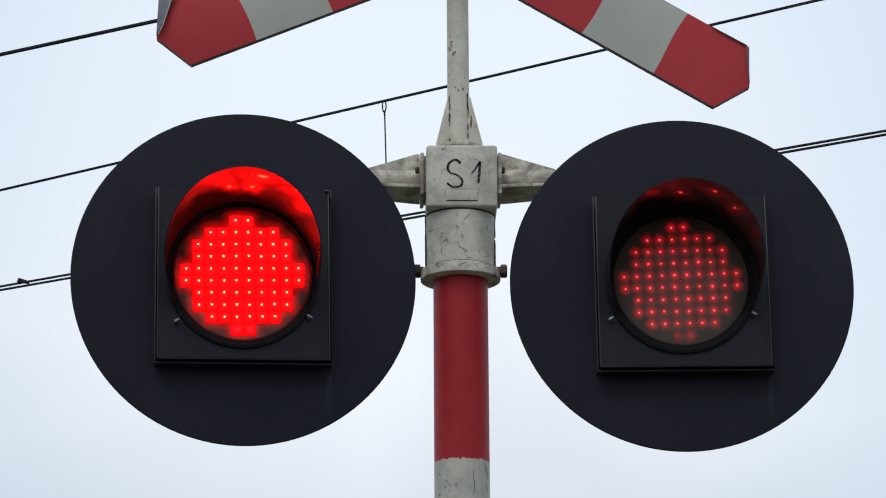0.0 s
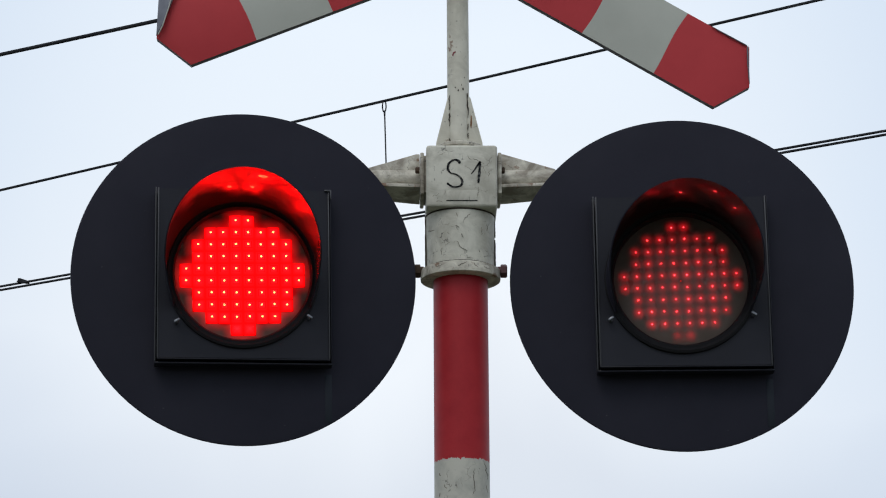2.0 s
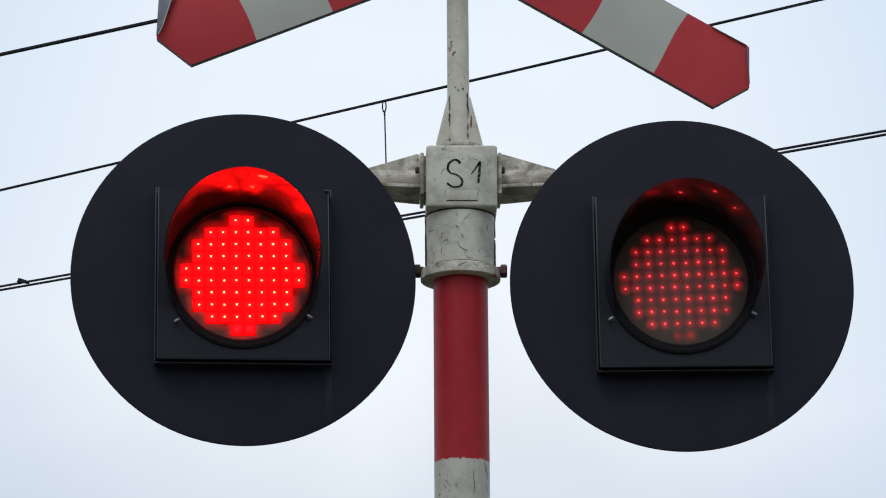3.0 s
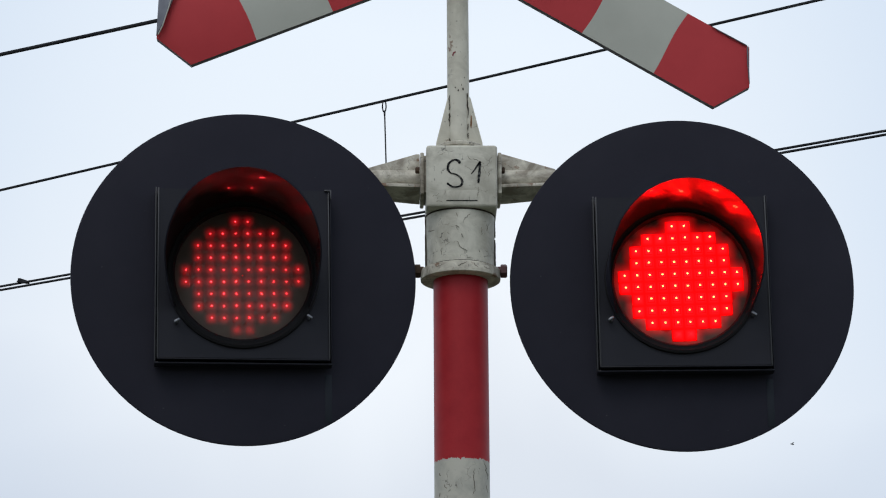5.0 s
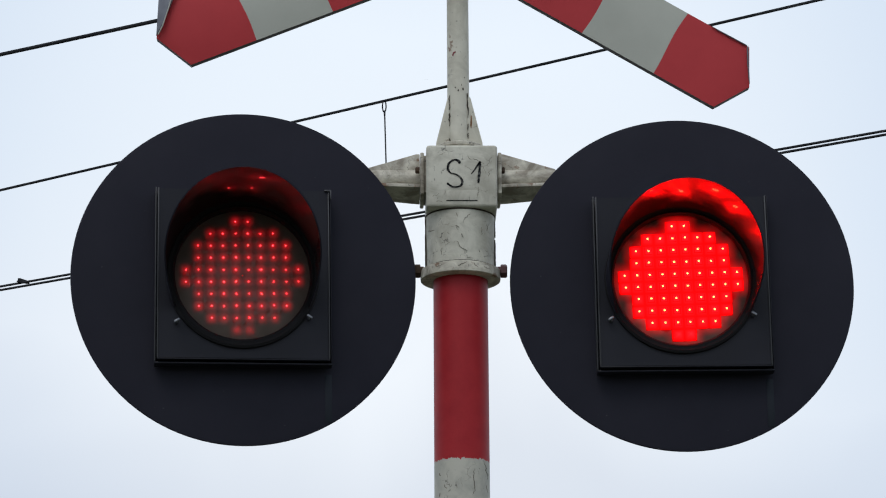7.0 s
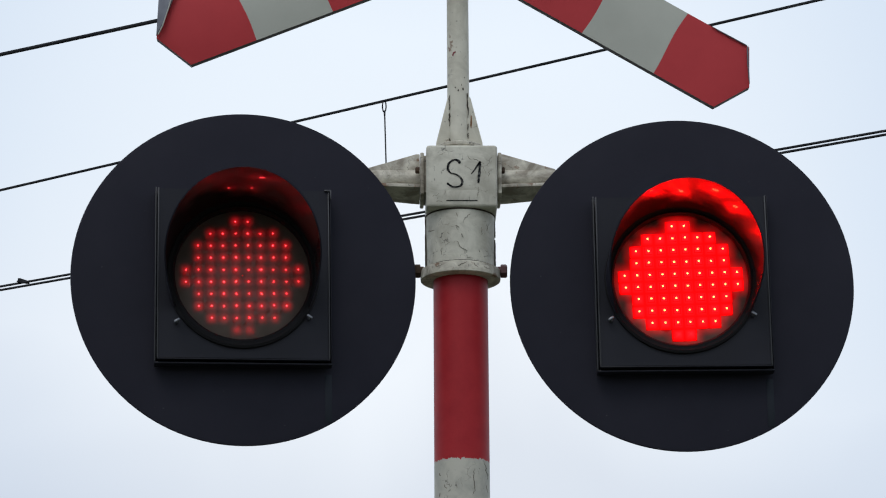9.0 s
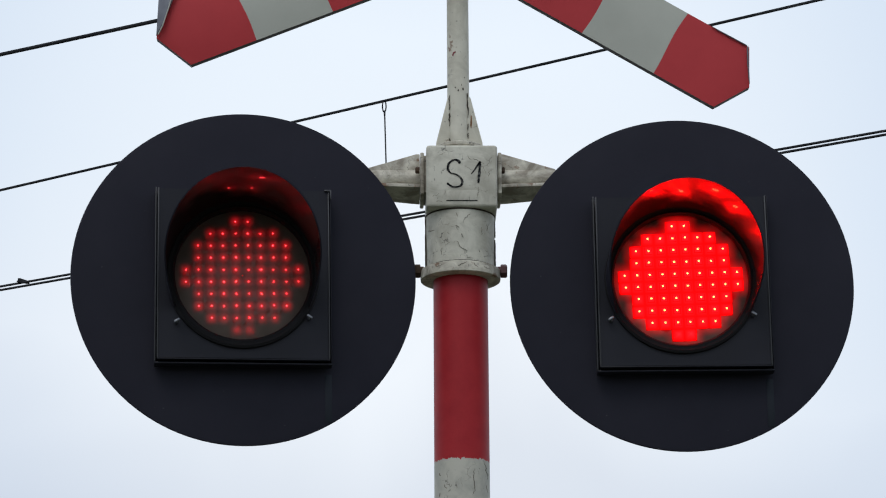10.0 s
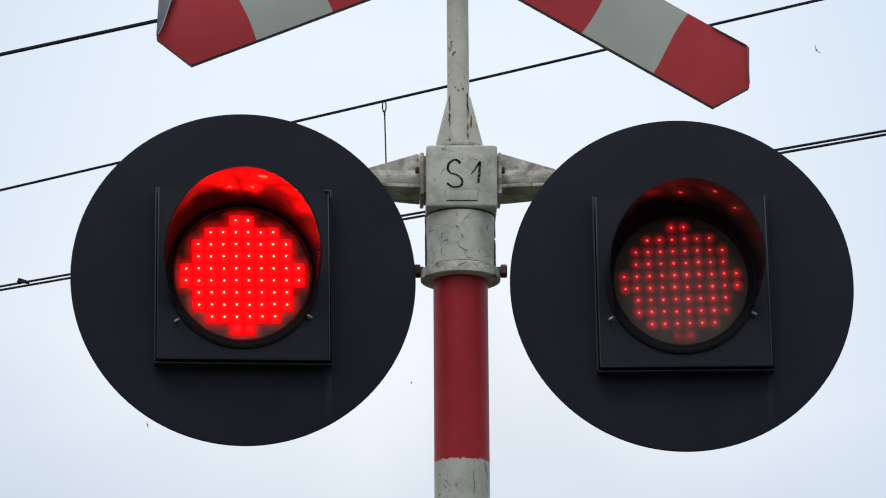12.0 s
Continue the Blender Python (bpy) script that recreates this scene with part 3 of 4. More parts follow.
# ---- the warning cross ----
def build_arm(name, a, b, tips, parent, y, width, bow):
    """A pressed sheet arm from a to b in the plane of the sign, pointed at both ends, rim folded back.
    tips: distances from the end at which the paint changes."""
    a, b = Vector(a), Vector(b)
    length = (b - a).length
    half = length / 2
    w = width / 2
    point = w / math.tan(radians(61))
    stations = [-half, -half + point, *[-half + t for t in tips], 0.0, *[half - t for t in reversed(tips)], half - point, half]
    fine = []
    for u, v in zip(stations, stations[1:]):
        n = max(1, int((v - u) / 0.03))
        fine += [u + (v - u) * i / n for i in range(n)]
    fine.append(half)
    rows_across = 8
    bm = bmesh.new()
    grid = []
    for u in fine:
        hw = w * min(1.0, (half - abs(u)) / point) if point > 0 else w
        hw = max(hw, 0.0004)
        row = []
        for k in range(rows_across + 1):
            v = -1 + 2 * k / rows_across
            near = min(abs(half - abs(u) - t) for t in tips)
            sway = 0.0024 * math.sin(2.3 * v + 9 * u) * max(0.0, 1 - near / 0.012) if abs(u) < half - point else 0.0
            row.append(bm.verts.new((u + sway, -bow * (1 - v * v) * hw / w, v * hw)))
        grid.append(row)
    for i, (r, s) in enumerate(zip(grid, grid[1:])):
        mid = (fine[i] + fine[i + 1]) / 2
        d = half - abs(mid)
        band = sum(1 for t in tips if d > t)
        for k in range(rows_across):
            f = bm.faces.new((r[k], s[k], s[k + 1], r[k + 1]))
            f.material_index = band % 2
    # the folded rim
    edge = [r[0] for r in grid] + [r[-1] for r in reversed(grid)]
    lip = [bm.verts.new(v.co + Vector((0, 0.0135, 0))) for v in edge]
    inner = [bm.verts.new(Vector((v.co.x * (1 - 0.004 / half), v.co.y, v.co.z * 0.95))) for v in lip]
    n = len(edge)
    for i in range(n):
        j = (i + 1) % n
        for quad in ((edge[i], edge[j], lip[j], lip[i]), (lip[i], lip[j], inner[j], inner[i])):
            f = bm.faces.new(quad)
            f.material_index = 2
    back = [bm.verts.new(v.co + Vector((0, -0.0110, 0))) for v in inner]
    for i in range(n):
        f = bm.faces.new((inner[i], inner[(i + 1) % n], back[(i + 1) % n], back[i]))
        f.material_index = 2
    d = (b - a).normalized()
    mid = (a + b) / 2
    turn = Matrix(((d.x, 0, -d.z), (0, 1, 0), (d.z, 0, d.x))).to_4x4()
    bm.transform(Matrix.Translation((mid.x, y, mid.z)) @ turn)
    return part(name, bm, [M_SIGN_RED, M_SIGN_WHITE, M_SIGN_BACK], parent, angle=25)


def build_cross():
    cross = thing("warning_cross", pose(0, 0, 0), "faded red and white pressed metal railway warning cross", "railway sign")
    centre = Vector((-0.001, 0, 3.4914))
    for end, y, w, bow, tips in (((0.4790, 0, 3.2045), -0.040, 0.122, 0.002, (0.150, 0.285, 0.42)), ((-0.5013, 0, 3.2895), -0.040, 0.130, 0.005, (0.151, 0.286, 0.42))):
        e = Vector(end)
        middle = centre + Vector((0, 0, 0.003 if e.x > 0 else 0))
        build_arm("sign_arm", 2 * middle - e, e, tips, cross, y, w, bow)
    # the curled end of the rim
    bm = bmesh.new()
    add_prism(bm, [(-0.5013, -0.049, 3.2905), (-0.4985, -0.0445, 3.373), (-0.468, -0.0525, 3.373), (-0.4795, -0.053, 3.340), (-0.4905, -0.052, 3.312)], (0, 0.004, 0), 0.0006)
    part("curled_rim", bm, M_CURL, cross, "bare grey curled end of the sheet")
    bm = bmesh.new()
    bend = [(-0.4985, 3.291), (-0.4915, 3.307), (-0.4860, 3.3256), (-0.4815, 3.341), (-0.4780, 3.3557), (-0.4755, 3.371)]
    add_prism(bm, [(x, -0.0545, z) for x, z in bend] + [(x + 0.0016, -0.0545, z) for x, z in bend[::-1]], (0, 0.003, 0))
    part("torn_edge", bm, M_SIGN_WHITE, cross, "pale torn edge of the sheet")
    bm = bmesh.new()
    add_prism(bm, [(0.4795, -0.0455, 3.2755), (0.4795, -0.0455, 3.2080), (0.4778, -0.0455, 3.2150), (0.4765, -0.0455, 3.2450), (0.4768, -0.0455, 3.2725)], (0, 0.003, 0), 0.0003)
    part("curled_rim", bm, M_SIGN_BACK, cross, "bare grey curled end of the sheet")
    bm = bmesh.new()
    add_prism(bm, [(0.4780, -0.0440, 3.2770), (0.4190, -0.0440, 3.3112), (0.4310, -0.0440, 3.3025), (0.4770, -0.0440, 3.2755)], (0, 0.003, 0), 0.0003)
    part("dented_rim", bm, M_SIGN_BACK, cross)
    bm = bmesh.new()
    add_box(bm, (0, -0.0185, 3.47), (0.06, 0.006, 0.14), 0.001)
    part("mounting_plate", bm, M_SIGN_BACK, cross)
    for z in (3.43, 3.51):
        bm = bmesh.new()
        add_turned(bm, [(0.0185, -0.01), (0.0205, -0.01), (0.0205, 0.01), (0.0185, 0.01)], 32, (0, 0, z), closed=True)
        part("pipe_clamp", bm, M_SIGN_BACK, cross)


build_cross()


# ---- the two flashing signal heads ----
LED_ROWS = (2, 6, 8, 8, 10, 10, 8, 8, 6, 2)
PITCH = 0.020
FACE = -0.030            # the lens, in front of the backing disc
TALL = 0.010             # height of a diode cell


def led_mesh(clear_tip):
    """A square cell rising to a bright tip, with two shallow clear dishes added to carry its painted glow."""
    bm = bmesh.new()
    around = [(math.cos(radians(45 * i)), math.sin(radians(45 * i))) for i in range(8)]

    def loop(half, depth, square):
        return [bm.verts.new((c * half / (max(abs(c), abs(s)) if square else 1.0), -depth, s * half / (max(abs(c), abs(s)) if square else 1.0))) for c, s in around]

    def skirt(lo, hi, index):
        for i in range(8):
            f = bm.faces.new((lo[i], lo[(i + 1) % 8], hi[(i + 1) % 8], hi[i]))
            f.material_index = index

    if clear_tip:
        rings = [loop(0.0104, 0.0, True), loop(0.0016, 0.0081, False), loop(0.0010, 0.0090, False), loop(0.0004, TALL, False)]
    else:
        rings = [loop(0.0104, 0.0, True), loop(0.0021, 0.0076, False), loop(0.0012, 0.0080, False)]
    for k, (lo, hi) in enumerate(zip(rings, rings[1:])):
        skirt(lo, hi, k if clear_tip else 0)
    f = bm.faces.new(rings[-1])
    f.material_index = 2 if clear_tip else 0
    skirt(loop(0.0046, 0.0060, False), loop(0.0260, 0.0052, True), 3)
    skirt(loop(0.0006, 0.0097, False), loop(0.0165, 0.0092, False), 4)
    me = bpy.data.meshes.new("led")
    bmesh.ops.recalc_face_normals(bm, faces=bm.faces)
    bm.to_mesh(me)
    bm.free()
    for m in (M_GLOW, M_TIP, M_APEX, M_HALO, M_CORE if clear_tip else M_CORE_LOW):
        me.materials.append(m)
    return me


LED, LED_LOW = led_mesh(True), led_mesh(False)


def hood_mesh(span):
    """A cylindrical visor, long above and cut away towards the sides."""
    bm = bmesh.new()
    n, m = 64, 10
    reach = 118.0
    shells = []
    for radius in (0.1190, 0.1212):
        grid = []
        for i in range(n + 1):
            th = radians(-reach + 2 * reach * i / n)
            c = max(0.0, math.cos(th * 90.0 / reach))
            length = 0.012 + (span - 0.012) * c ** 0.56
            row = []
            for j in range(m + 1):
                d = length * j / m
                r = radius + 0.002 * d / 0.18
                row.append(bm.verts.new((r * math.sin(th), -0.037 - d, r * math.cos(th) - 0.03 * d)))
            grid.append(row)
        shells.append(grid)
    for k, grid in enumerate(shells):
        for i in range(n):
            for j in range(m):
                f = bm.faces.new((grid[i][j], grid[i + 1][j], grid[i + 1][j + 1], grid[i][j + 1]))
                f.material_index = k
    a, b = shells
    for i in range(n):
        f = bm.faces.new((a[i][m], a[i + 1][m], b[i + 1][m], b[i][m]))
        f.material_index = 1
        bm.faces.new((a[i][0], a[i + 1][0], b[i + 1][0], b[i][0]))
    for i in (0, n):
        for j in range(m):
            bm.faces.new((a[i][j], a[i][j + 1], b[i][j + 1], b[i][j]))
    return bm


def build_head(m, twist, lens_at, housing_at, span, hood_turn, caught, screws, label):
    head = thing("flashing_light", m, label, "warning light", "flashing lights on the post")
    bm = bmesh.new()
    add_turned(bm, [(0.2712, -0.008), (0.2771, -0.006), (0.2778, -0.001), (0.2771, 0.0010), (0.2723, 0.0020), (0.14, 0.0020), (0.02, 0.0020)], 128, axis="Y")
    part("backing_disc", bm, M_DISC, head, "large matt black round backing board")
    housing_bm = bmesh.new()
    add_box(housing_bm, (0, -0.0065, 0), (0.2800, 0.009, 0.2910), 0.003)
    housing = part("housing", housing_bm, M_HOUSING, head, "square black lamp housing")
    # the door is a plate with a round opening, built from eight wedges
    bm = bmesh.new()
    n = 96
    inner, outer = [], []
    for i in range(n):
        u = 2 * math.pi * i / n
        c, s = math.cos(u), math.sin(u)
        k = 1.0 / max(abs(c), abs(s))
        inner.append((0.1200 * c, 0.1200 * s))
        outer.append((0.1350 * k * c, 0.1400 * k * s))
    layers = []
    for y in (-0.0105, -0.0385):
        layers.append(([bm.verts.new((x, y, z)) for x, z in inner], [bm.verts.new((x, y, z)) for x, z in outer]))
    for i in range(n):
        j = (i + 1) % n
        for li, lo in layers:
            bm.faces.new((li[i], li[j], lo[j], lo[i]))
        for q in (0, 1):
            bm.faces.new((layers[0][q][i], layers[0][q][j], layers[1][q][j], layers[1][q][i]))
    door = part("door", bm, M_HOUSING, head, "black lamp door with round opening")
    for x in (-0.1362, 0.1362):
        bm = bmesh.new()
        add_box(bm, (x, -0.0365, 0.0), (0.0022, 0.0090, 0.282), 0.0008)
        part("door_edge", bm, M_EDGE, door, "worn grey door edge")
    bm = bmesh.new()
    add_box(bm, (0, -0.0365, -0.1420), (0.274, 0.0085, 0.0020), 0.0007)
    part("door_edge", bm, M_HOUSING, door)
    for x in (-0.1400, 0.1400):
        bm = bmesh.new()
        add_box(bm, (x, -0.0215, 0.0), (0.0020, 0.0210, 0.289), 0.0008)
        part("housing_rim", bm, M_EDGE if x < 0 else M_HOUSING, housing)
    bm = bmesh.new()
    add_box(bm, (0, -0.0230, -0.1475), (0.282, 0.0240, 0.0030), 0.0010)
    part("drip_ledge", bm, M_HOUSING, housing)
    if caught:
        bm = bmesh.new()
        add_box(bm, (0.1350, -0.0420, 0.1395), (0.0115, 0.0040, 0.0026), 0.001)
        add_box(bm, (0.1398, -0.0400, 0.1330), (0.0022, 0.0080, 0.0150), 0.0008)
        part("door_catch", bm, M_EDGE, door, "small bent steel catch")
    bm = bmesh.new()
    add_turned(bm, [(0.1078, 0.0290), (0.1082, 0.0405), (0.1110, 0.0440), (0.1158, 0.0435), (0.1165, 0.0340), (0.1140, 0.0290)], 96, axis="Y", closed=True)
    part("lens_ring", bm, M_RUBBER, head, "black rubber lens ring")
    bm = bmesh.new()
    add_turned(bm, [(0.1150, 0.0386), (0.1150, 0.0440), (0.1190, 0.0458), (0.1228, 0.0440), (0.1232, 0.0386)], 96, axis="Y", closed=True)
    part("lens_collar", bm, M_RUBBER, head)
    bm = bmesh.new()
    add_turned(bm, [(0.1092, -FACE - 0.0045), (0.1092, -FACE - 0.0010), (0.1075, -FACE), (0.0600, -FACE), (0.0008, -FACE)], 96, axis="Y", caps=False)
    part("lens", bm, M_LENS, head, "dusty smoked lens", angle=60)
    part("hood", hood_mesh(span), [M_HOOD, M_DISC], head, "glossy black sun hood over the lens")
    for s, (x, z) in zip((-1, 1), screws):
        bm = bmesh.new()
        add_tube(bm, (0, -0.034, 0), (0, -0.050, 0), 0.0030, 0.0030, 14)
        add_box(bm, (0, -0.052, 0), (0.0100, 0.005, 0.0042), 0.0014)
        bm.transform(Matrix.Translation((x, 0, z)) @ Matrix.Rotation(radians(s * 35), 4, "Y"))
        part("wing_screw", bm, M_STEEL, head, "bright steel wing screw")
    # thin strip added to imitate a faint reflected streak below the housing
    bm = bmesh.new()
    add_box(bm, (0.1340, -0.0021, -0.200), (0.011, 0.0007, 0.078), 0.0002)
    part("stiffening_strip", bm, M_STRIP, head)
    bm = bmesh.new()
    add_box(bm, (0, 0.022, 0.055), (0.060, 0.016, 0.300), 0.003)
    add_box(bm, (0, 0.009, 0.02), (0.12, 0.014, 0.12), 0.003)
    part("hanger", bm, M_ARM, head)
    # diodes on a board that runs in and out behind the lens
    board_bm = bmesh.new()
    add_turned(board_bm, [(0.108, -0.002), (0.108, -0.0005), (0.05, -0.0004)], 48, axis="Y")
    board = part("led_board", board_bm, M_BOARD, head, "round board of red diodes")
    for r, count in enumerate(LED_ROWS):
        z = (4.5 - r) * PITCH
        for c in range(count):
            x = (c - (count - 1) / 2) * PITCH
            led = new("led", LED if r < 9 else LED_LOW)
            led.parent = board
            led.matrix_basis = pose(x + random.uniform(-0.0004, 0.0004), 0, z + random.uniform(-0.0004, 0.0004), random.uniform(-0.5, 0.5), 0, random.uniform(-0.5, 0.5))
    for ob in head.children:
        kind = ob.name.split(".")[0]
        if kind in ("housing", "door"):
            ob.location = (housing_at[0], 0, housing_at[1])
        elif kind in ("lens", "lens_ring", "lens_collar", "hood", "wing_screw"):
            ob.matrix_basis = pose(lens_at[0], 0, lens_at[1], 0, 0, hood_turn if kind == "hood" else 0)
    return board, twist, lens_at


HEADS = (
    build_head(pose(-0.3496, -0.060, 2.8717, 0, -0.8, 6.0), -1.0, (-0.0047, -0.0061), (-0.003, -0.0045), 0.198, -2.2, True, ((-0.1045, -0.0815), (0.1055, -0.0725)), "black round flashing signal head with red diodes, turned slightly outwards"),
    build_head(pose(0.3556, -0.060, 2.8612, 0, -0.45, 0.0), -1.5, (-0.0049, -0.0050), (-0.002, -0.0065), 0.171, -0.2, False, ((-0.1155, -0.0675), (0.1125, -0.0610)), "black round flashing signal head with red diodes, lens module slightly rolled"),
)


# ---- overhead line ----
def build_wire(name, a, b, radius, reach, label):
    """A straight run of wire through a and b, carried on past both by reach metres."""
    a, b = Vector(a), Vector(b)
    d = (b - a).normalized()
    flat = Vector((d.x, d.y, d.z * 0.15))
    pts = [a - flat * reach, a, b, b + flat * reach]
    bm = bmesh.new()
    for p, q in zip(pts, pts[1:]):
        add_tube(bm, p, q, radius, radius, 10)
    ob = part(name, bm, M_WIRE)
    return tagged(ob, label, "overhead wire")


def build_overhead_line():
    build_wire("contact_wire", (-2.0419, 9.4599, 5.5928), (1.9909, 7.1183, 5.6035), 0.0058, 25, "dark tarnished overhead contact wire")
    build_wire("contact_wire", (-2.0534, 9.5517, 5.6005), (2.0005, 7.1771, 5.6065), 0.0058, 25, "dark tarnished overhead contact wire")
    build_wire("messenger_wire", (-2.0621, 9.4716, 6.0992), (1.7553, 7.2551, 6.2508), 0.0066, 25, "dark stranded messenger wire above the contact wires")
    build_wire("feeder_wire", (-2.0917, 9.4889, 6.8311), (-1.2589, 9.0053, 6.8293), 0.0098, 25, "thick dark stranded feeder wire")
    dropper = thing("dropper", pose(-0.1325, 8.3513, 6.1673), "thin wire dropper hanging from the messenger wire", "dropper wire")
    bm = bmesh.new()
    add_tube(bm, (0.002, 0, -0.06), (0.0156, -0.009, -0.565), 0.0034, 0.0034, 8)
    part("strand", bm, M_WIRE, dropper)
    bm = bmesh.new()
    ring = [Vector((0.0085 * math.cos(2 * math.pi * i / 20), 0, 0.028 * math.sin(2 * math.pi * i / 20) - 0.018)) for i in range(20)]
    for p, q in zip(ring, ring[1:] + ring[:1]):
        add_tube(bm, p, q, 0.0032, 0.0032, 8)
    part("thimble_loop", bm, M_WIRE, dropper)
    bm = bmesh.new()
    add_tube(bm, (0.001, 0, -0.040), (0.002, 0, -0.066), 0.0055, 0.0040, 10)
    part("ferrule", bm, M_WIRE, dropper)
    clamp = thing("wire_clamp", pose(-1.9217, 9.3901, 5.5985), "small dark clamp on the double contact wire", "wire clamp")
    bm = bmesh.new()
    add_box(bm, (-0.016, 0, 0.008), (0.016, 0.014, 0.018), 0.003)
    part("clamp_bolt", bm, M_WIRE, clamp)
    bm = bmesh.new()
    add_prism(bm, [(-0.03, -0.006, 0.0), (-0.012, -0.006, 0.016), (0.030, -0.006, 0.002), (0.034, -0.006, -0.010), (0.016, -0.006, -0.010)], (0, 0.014, 0), 0.001)
    part("jaw", bm, M_WIRE, clamp)


build_overhead_line()


# ---- birds ----
def build_bird(span, label):
    """A swift: slim body, forked tail, two long swept wings. It flies along +y."""
    bird = thing("bird", pose(0, 0, 100), label, "bird", "birds crossing the sky")
    k = span / 0.42
    bm = bmesh.new()
    for y0, y1, r0, r1 in ((0.085, 0.06, 0.006, 0.016), (0.06, 0.02, 0.016, 0.021), (0.02, -0.04, 0.021, 0.015), (-0.04, -0.085, 0.015, 0.004)):
        add_tube(bm, (0, y0 * k, 0), (0, y1 * k, 0), r0 * k, r1 * k, 10)
    part("body", bm, M_BIRD, bird)
    bm = bmesh.new()
    add_prism(bm, [(-0.008 * k, -0.06 * k, 0), (0.008 * k, -0.06 * k, 0), (0.022 * k, -0.13 * k, 0), (0, -0.095 * k, 0), (-0.022 * k, -0.13 * k, 0)], (0, 0, 0.003 * k))
    part("tail", bm, M_BIRD, bird)
    wings = []
    for s in (-1, 1):
        bm = bmesh.new()
        out = [(0.0, 0.032), (0.06, 0.052), (0.11, 0.040), (0.16, 0.002), (0.21, -0.055), (0.155, -0.028), (0.10, 0.000), (0.05, -0.012), (0.0, -0.022)]
        add_prism(bm, [(s * x * k, y * k, 0.0) for x, y in out], (0, 0, 0.004 * k))
        wings.append(part("wing", bm, M_BIRD, bird))
    return bird, wings


BIRDS = [
    build_bird(0.42, "dark swift gliding away under the overcast sky"),
    build_bird(0.23, "small dark swallow in level flight"),
    build_bird(0.42, "dark swift banking with swept wings"),
    build_bird(0.50, "tiny dark bird far off in the sky"),
]


def build_insect():
    """A small flying insect: body in three swellings and two blurred wings. It flies along +y."""
    fly = thing("insect", pose(0, 0, 100), "tiny dark insect flying past behind the signal", "insect")
    bm = bmesh.new()
    add_turned(bm, [(0.0002, 0.0046), (0.0010, 0.0040), (0.0011, 0.0030), (0.0008, 0.0024), (0.0015, 0.0012), (0.0014, -0.0002), (0.0009, -0.0010), (0.0014, -0.0026), (0.0010, -0.0042), (0.0002, -0.0052)], 12)
    bm.transform(Matrix.Rotation(radians(-90), 4, "X"))
    part("body", bm, M_BIRD, fly)
    for s in (-1, 1):
        bm = bmesh.new()
        add_prism(bm, [(0, 0.001, 0.001), (s * 0.0030, 0.0016, 0.0022), (s * 0.0060, -0.0006, 0.0030), (s * 0.0048, -0.0024, 0.0026), (s * 0.0012, -0.0012, 0.0014)], (0, 0, 0.0002))
        part("wing", bm, M_BIRD, fly)
    return fly


INSECT = build_insect()


# ---- what moves ----
LEFT_ON = (0.77, 1.69, 2.65, 3.57, 4.50, 5.45, 6.37, 7.30, 8.23, 9.15, 10.07, 10.97, 11.95)
LEFT_OFF = (0.27, 1.20, 2.12, 3.06, 4.00, 4.91, 5.86, 6.77, 7.70, 8.63, 9.56, 10.41, 11.41)
RIGHT_ON = (0.27, 1.17, 2.15, 3.07, 4.00, 4.94, 5.86, 6.76, 7.70, 8.63, 9.56, 10.47, 11.46)
RIGHT_OFF = (0.76, 1.71, 2.64, 3.57, 4.50, 5.38, 6.34, 7.30, 8.23, 9.10, 10.06, 11.00, 11.94)


def flashes(ons, offs, lit, last):
    """Seconds and brightness, from 0 to 1: quick to light, slower to die away."""
    rows = [(0.0, 1.0 if lit else 0.0)]
    for t, kind in sorted([(t, 1) for t in ons] + [(t, 0) for t in offs]):
        curve = ((-0.034, 0.0), (0.0, 0.7), (0.034, 1.0)) if kind else ((-0.034, 1.0), (0.0, 0.45), (0.034, 0.08), (0.067, 0.0))
        for dt, level in curve:
            if frame(t + dt) > frame(rows[-1][0]) and t + dt < 11.999:
                rows.append((t + dt, level))
    rows.append((12.0, last))
    return rows


def drive(head, ons, offs, lit, last):
    board, twist, at = head
    low, high = 0.0010, TALL + 0.0002
    rows = []
    for t, level in flashes(ons, offs, lit, last):
        out = low + (high - low) * level
        rows.append((t, pose(at[0], FACE - out + TALL, at[1], 0, twist, 0)))
    walk(board, rows)


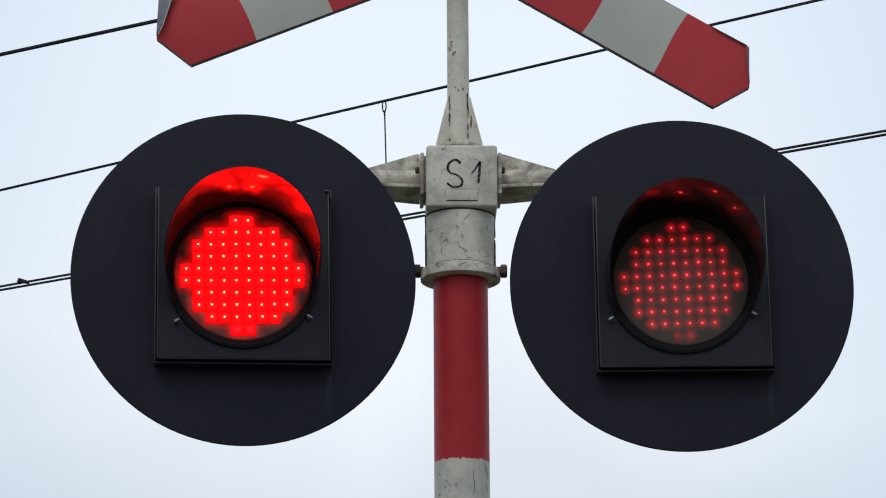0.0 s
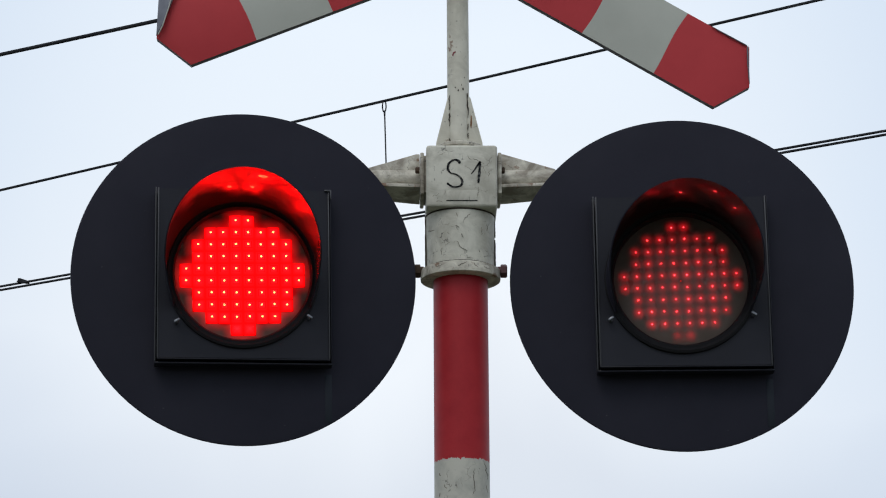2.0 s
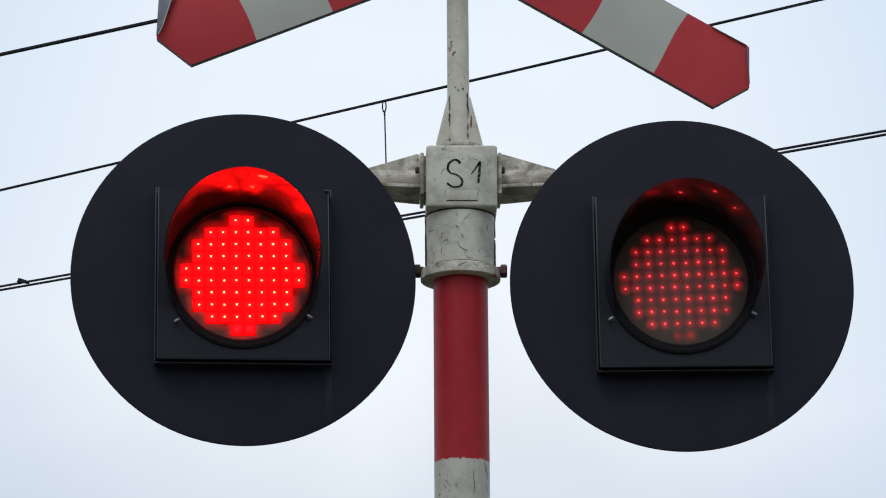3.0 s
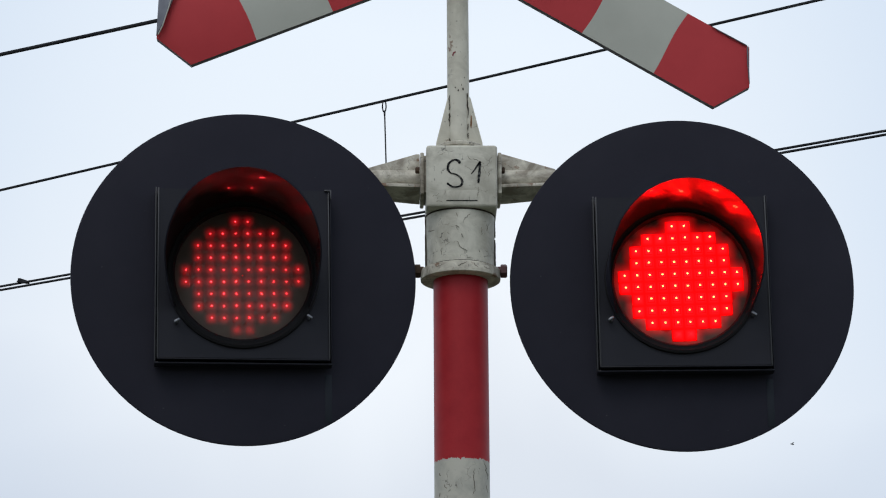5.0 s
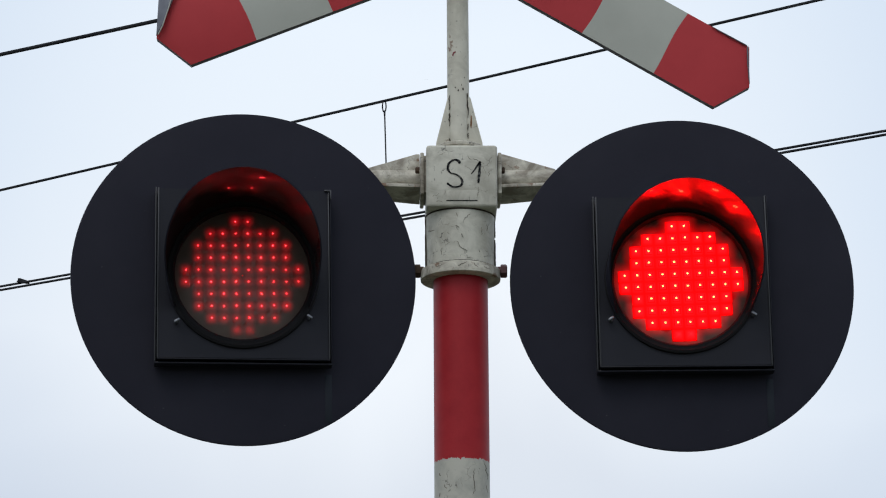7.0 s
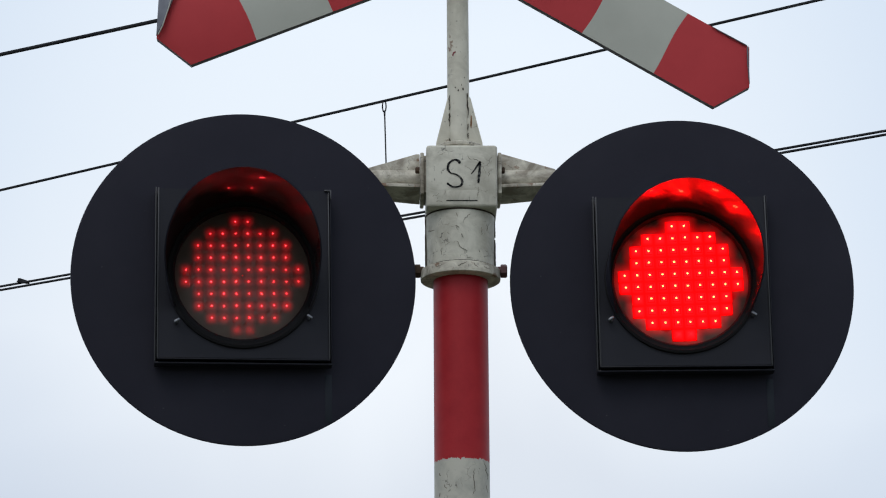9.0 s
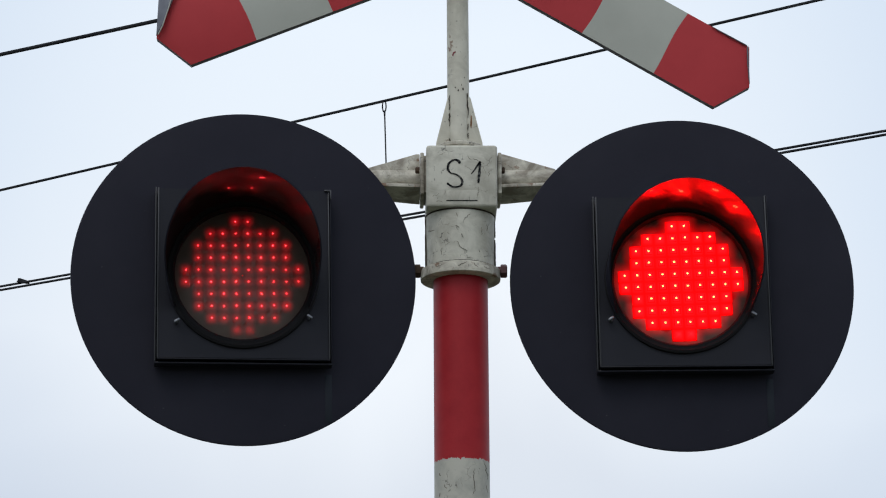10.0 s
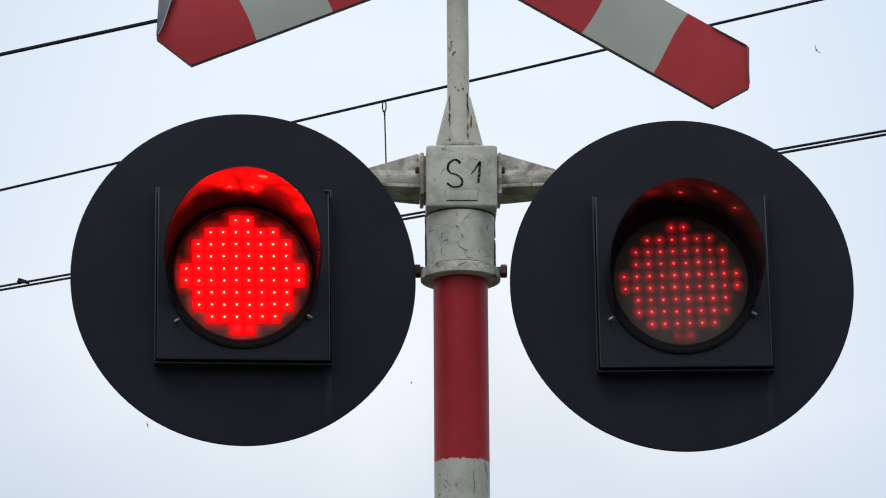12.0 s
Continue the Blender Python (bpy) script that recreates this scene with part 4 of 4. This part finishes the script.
FLIGHTS = (
    ((
        (0.0, 40.84, -133.85, 5.42, 8.1, 20, 6.6),
        (5.3, 15.18, 87.55, 37.24, 8.1, 20, 6.6),
        (5.4, 14.69, 91.72, 37.84, 7.2, 20, 6.8),
        (5.5, 14.18, 95.94, 38.31, 8.8, 20, 6.1),
        (5.6, 13.7, 101.01, 39.29, 11.7, 20, 5.8),
        (5.7, 13.15, 106.02, 40.41, 14.0, 20, 5.1),
        (5.8, 12.73, 111.9, 42.02, 17.1, 20, 4.0),
        (6.0, 11.82, 125.37, 46.37, 19.3, 20, 4.6),
        (6.2, 10.56, 138.59, 51.42, 21.2, 20, 5.0),
        (6.3, 9.99, 146.07, 54.41, 22.3, 20, 4.9),
        (6.4, 9.27, 153.5, 57.56, 22.1, 20, 5.1),
        (6.5, 8.5, 162.87, 61.24, 21.7, 20, 5.3),
        (6.6, 7.54, 172.19, 65.02, 21.6, 20, 5.9),
        (6.7, 6.46, 182.48, 69.04, 21.1, 20, 6.0),
        (6.9, 4.02, 205.88, 78.07, 21.2, 20, 4.7),
        (7.2, 1.6, 241.3, 91.96, 19.1, 20, 16.3),
        (7.6, -4.51, 235.03, 88.62, -22.7, 20, 158.9),
        (8.0, -11.53, 207.18, 76.66, -22.4, 20, 168.9),
        (8.4, -16.45, 174.38, 63.18, -21.7, 20, 172.6),
        (8.8, -19.51, 145.97, 52.07, -21.1, 20, 174.1),
        (8.9, -19.99, 140.23, 49.96, -20.1, 20, 175.2),
        (9.0, -20.9, 134.5, 47.95, -19.0, 20, 171.0),
        (9.3, -24.2, 117.0, 41.9, -17.0, 20, 165.0),
        (10.0, -36.0, 90.0, 34.0, -12.0, 20, 155.0),
        (12.0, -72.0, 20.0, 22.0, -10.0, 20, 153.0),
    ), 2.2),
    ((
        (0.0, 149.0, 58.97, 1.47, 6.7, 65, 84.2),
        (10.6, 10.34, 73.01, 17.88, 6.7, 65, 84.2),
        (10.7, 9.04, 73.14, 18.04, 6.4, 65, 84.6),
        (10.8, 7.75, 73.25, 18.17, 7.3, 65, 85.8),
        (10.9, 6.49, 73.33, 18.36, 8.8, 65, 87.1),
        (11.0, 5.23, 73.38, 18.56, 8.0, 65, 87.8),
        (11.1, 3.99, 73.42, 18.71, 5.9, 65, 88.3),
        (11.2, 2.76, 73.46, 18.82, 7.7, 65, 74.5),
        (11.4, 0.32, 74.44, 19.23, 10.6, 65, 62.2),
        (11.5, -0.89, 75.38, 19.59, 13.4, 65, 52.6),
        (11.6, -2.12, 76.3, 19.96, 14.3, 65, 53.4),
        (11.7, -3.34, 77.2, 20.36, 14.8, 65, 55.5),
        (12.0, -7.16, 79.77, 21.57, 14.7, 65, 56.1),
    ), 2.6),
    ((
        (0.0, 112.3, -64.32, 40.83, -1.5, 55, 33.0),
        (11.6, 17.38, 82.1, 36.21, -1.5, 55, 33.0),
        (11.8, 15.75, 84.62, 36.13, 2.6, 55, 25.9),
        (11.9, 15.1, 86.78, 36.44, 8.3, 55, 16.3),
        (12.0, 14.49, 88.92, 36.79, 8.7, 55, 16.0),
    ), 1.3),
    ((
        (0.0, -119.8, 210.0, 103.16, -19.3, 42, -84.6),
        (7.3, -33.66, 220.00, 70.22, -19.3, 42, -84.6),
        (8.5, -19.79, 222.00, 66.09, -19.3, 42, -84.6),
        (11.2, -7.72, 227.00, 64.16, -19.3, 42, -84.6),
        (11.6, -2.19, 227.71, 61.76, -19.3, 42, -84.6),
        (11.8, -0.16, 227.9, 61.05, -20.6, 42, -84.3),
        (11.9, 0.76, 228.0, 60.65, -20.5, 42, -84.8),
        (12.0, 1.87, 228.09, 60.29, -18.0, 42, -85.6),
    ), 2.9),
)



def motions():
    drive(HEADS[0], LEFT_ON, LEFT_OFF, True, 1.0)
    drive(HEADS[1], RIGHT_ON, RIGHT_OFF, False, 0.0)
    walk(INSECT, [(t, pose(x, y, z, 4, 0, turn)) for t, x, y, z, turn in (
        (0.0, 12.0, 8.0, 3.5, 112), (4.8, 1.50, 2.10, 3.05, 118), (4.9, 1.132, 1.90, 3.025, 118), (5.0, 0.772, 1.70, 3.0, 118),
        (5.1, 0.48, 1.48, 2.97, 130), (5.3, 0.37, 0.60, 2.85, 175), (5.6, 0.36, 0.012, 2.75, 180), (12.0, 0.36, 0.012, 2.75, 180))])
    for (bird, wings), (rows, beat) in zip(BIRDS, FLIGHTS):
        walk(bird, [(t, pose(x, y, z, rx, ry, rz)) for t, x, y, z, rx, ry, rz in rows])
        for side, wing in zip((-1, 1), wings):
            keys = [(i * 0.1, pose(0, 0, 0, 0, side * (8 + 24 * math.cos(i * beat)) * -1, 0)) for i in range(121)]
            walk(wing, keys)


motions()
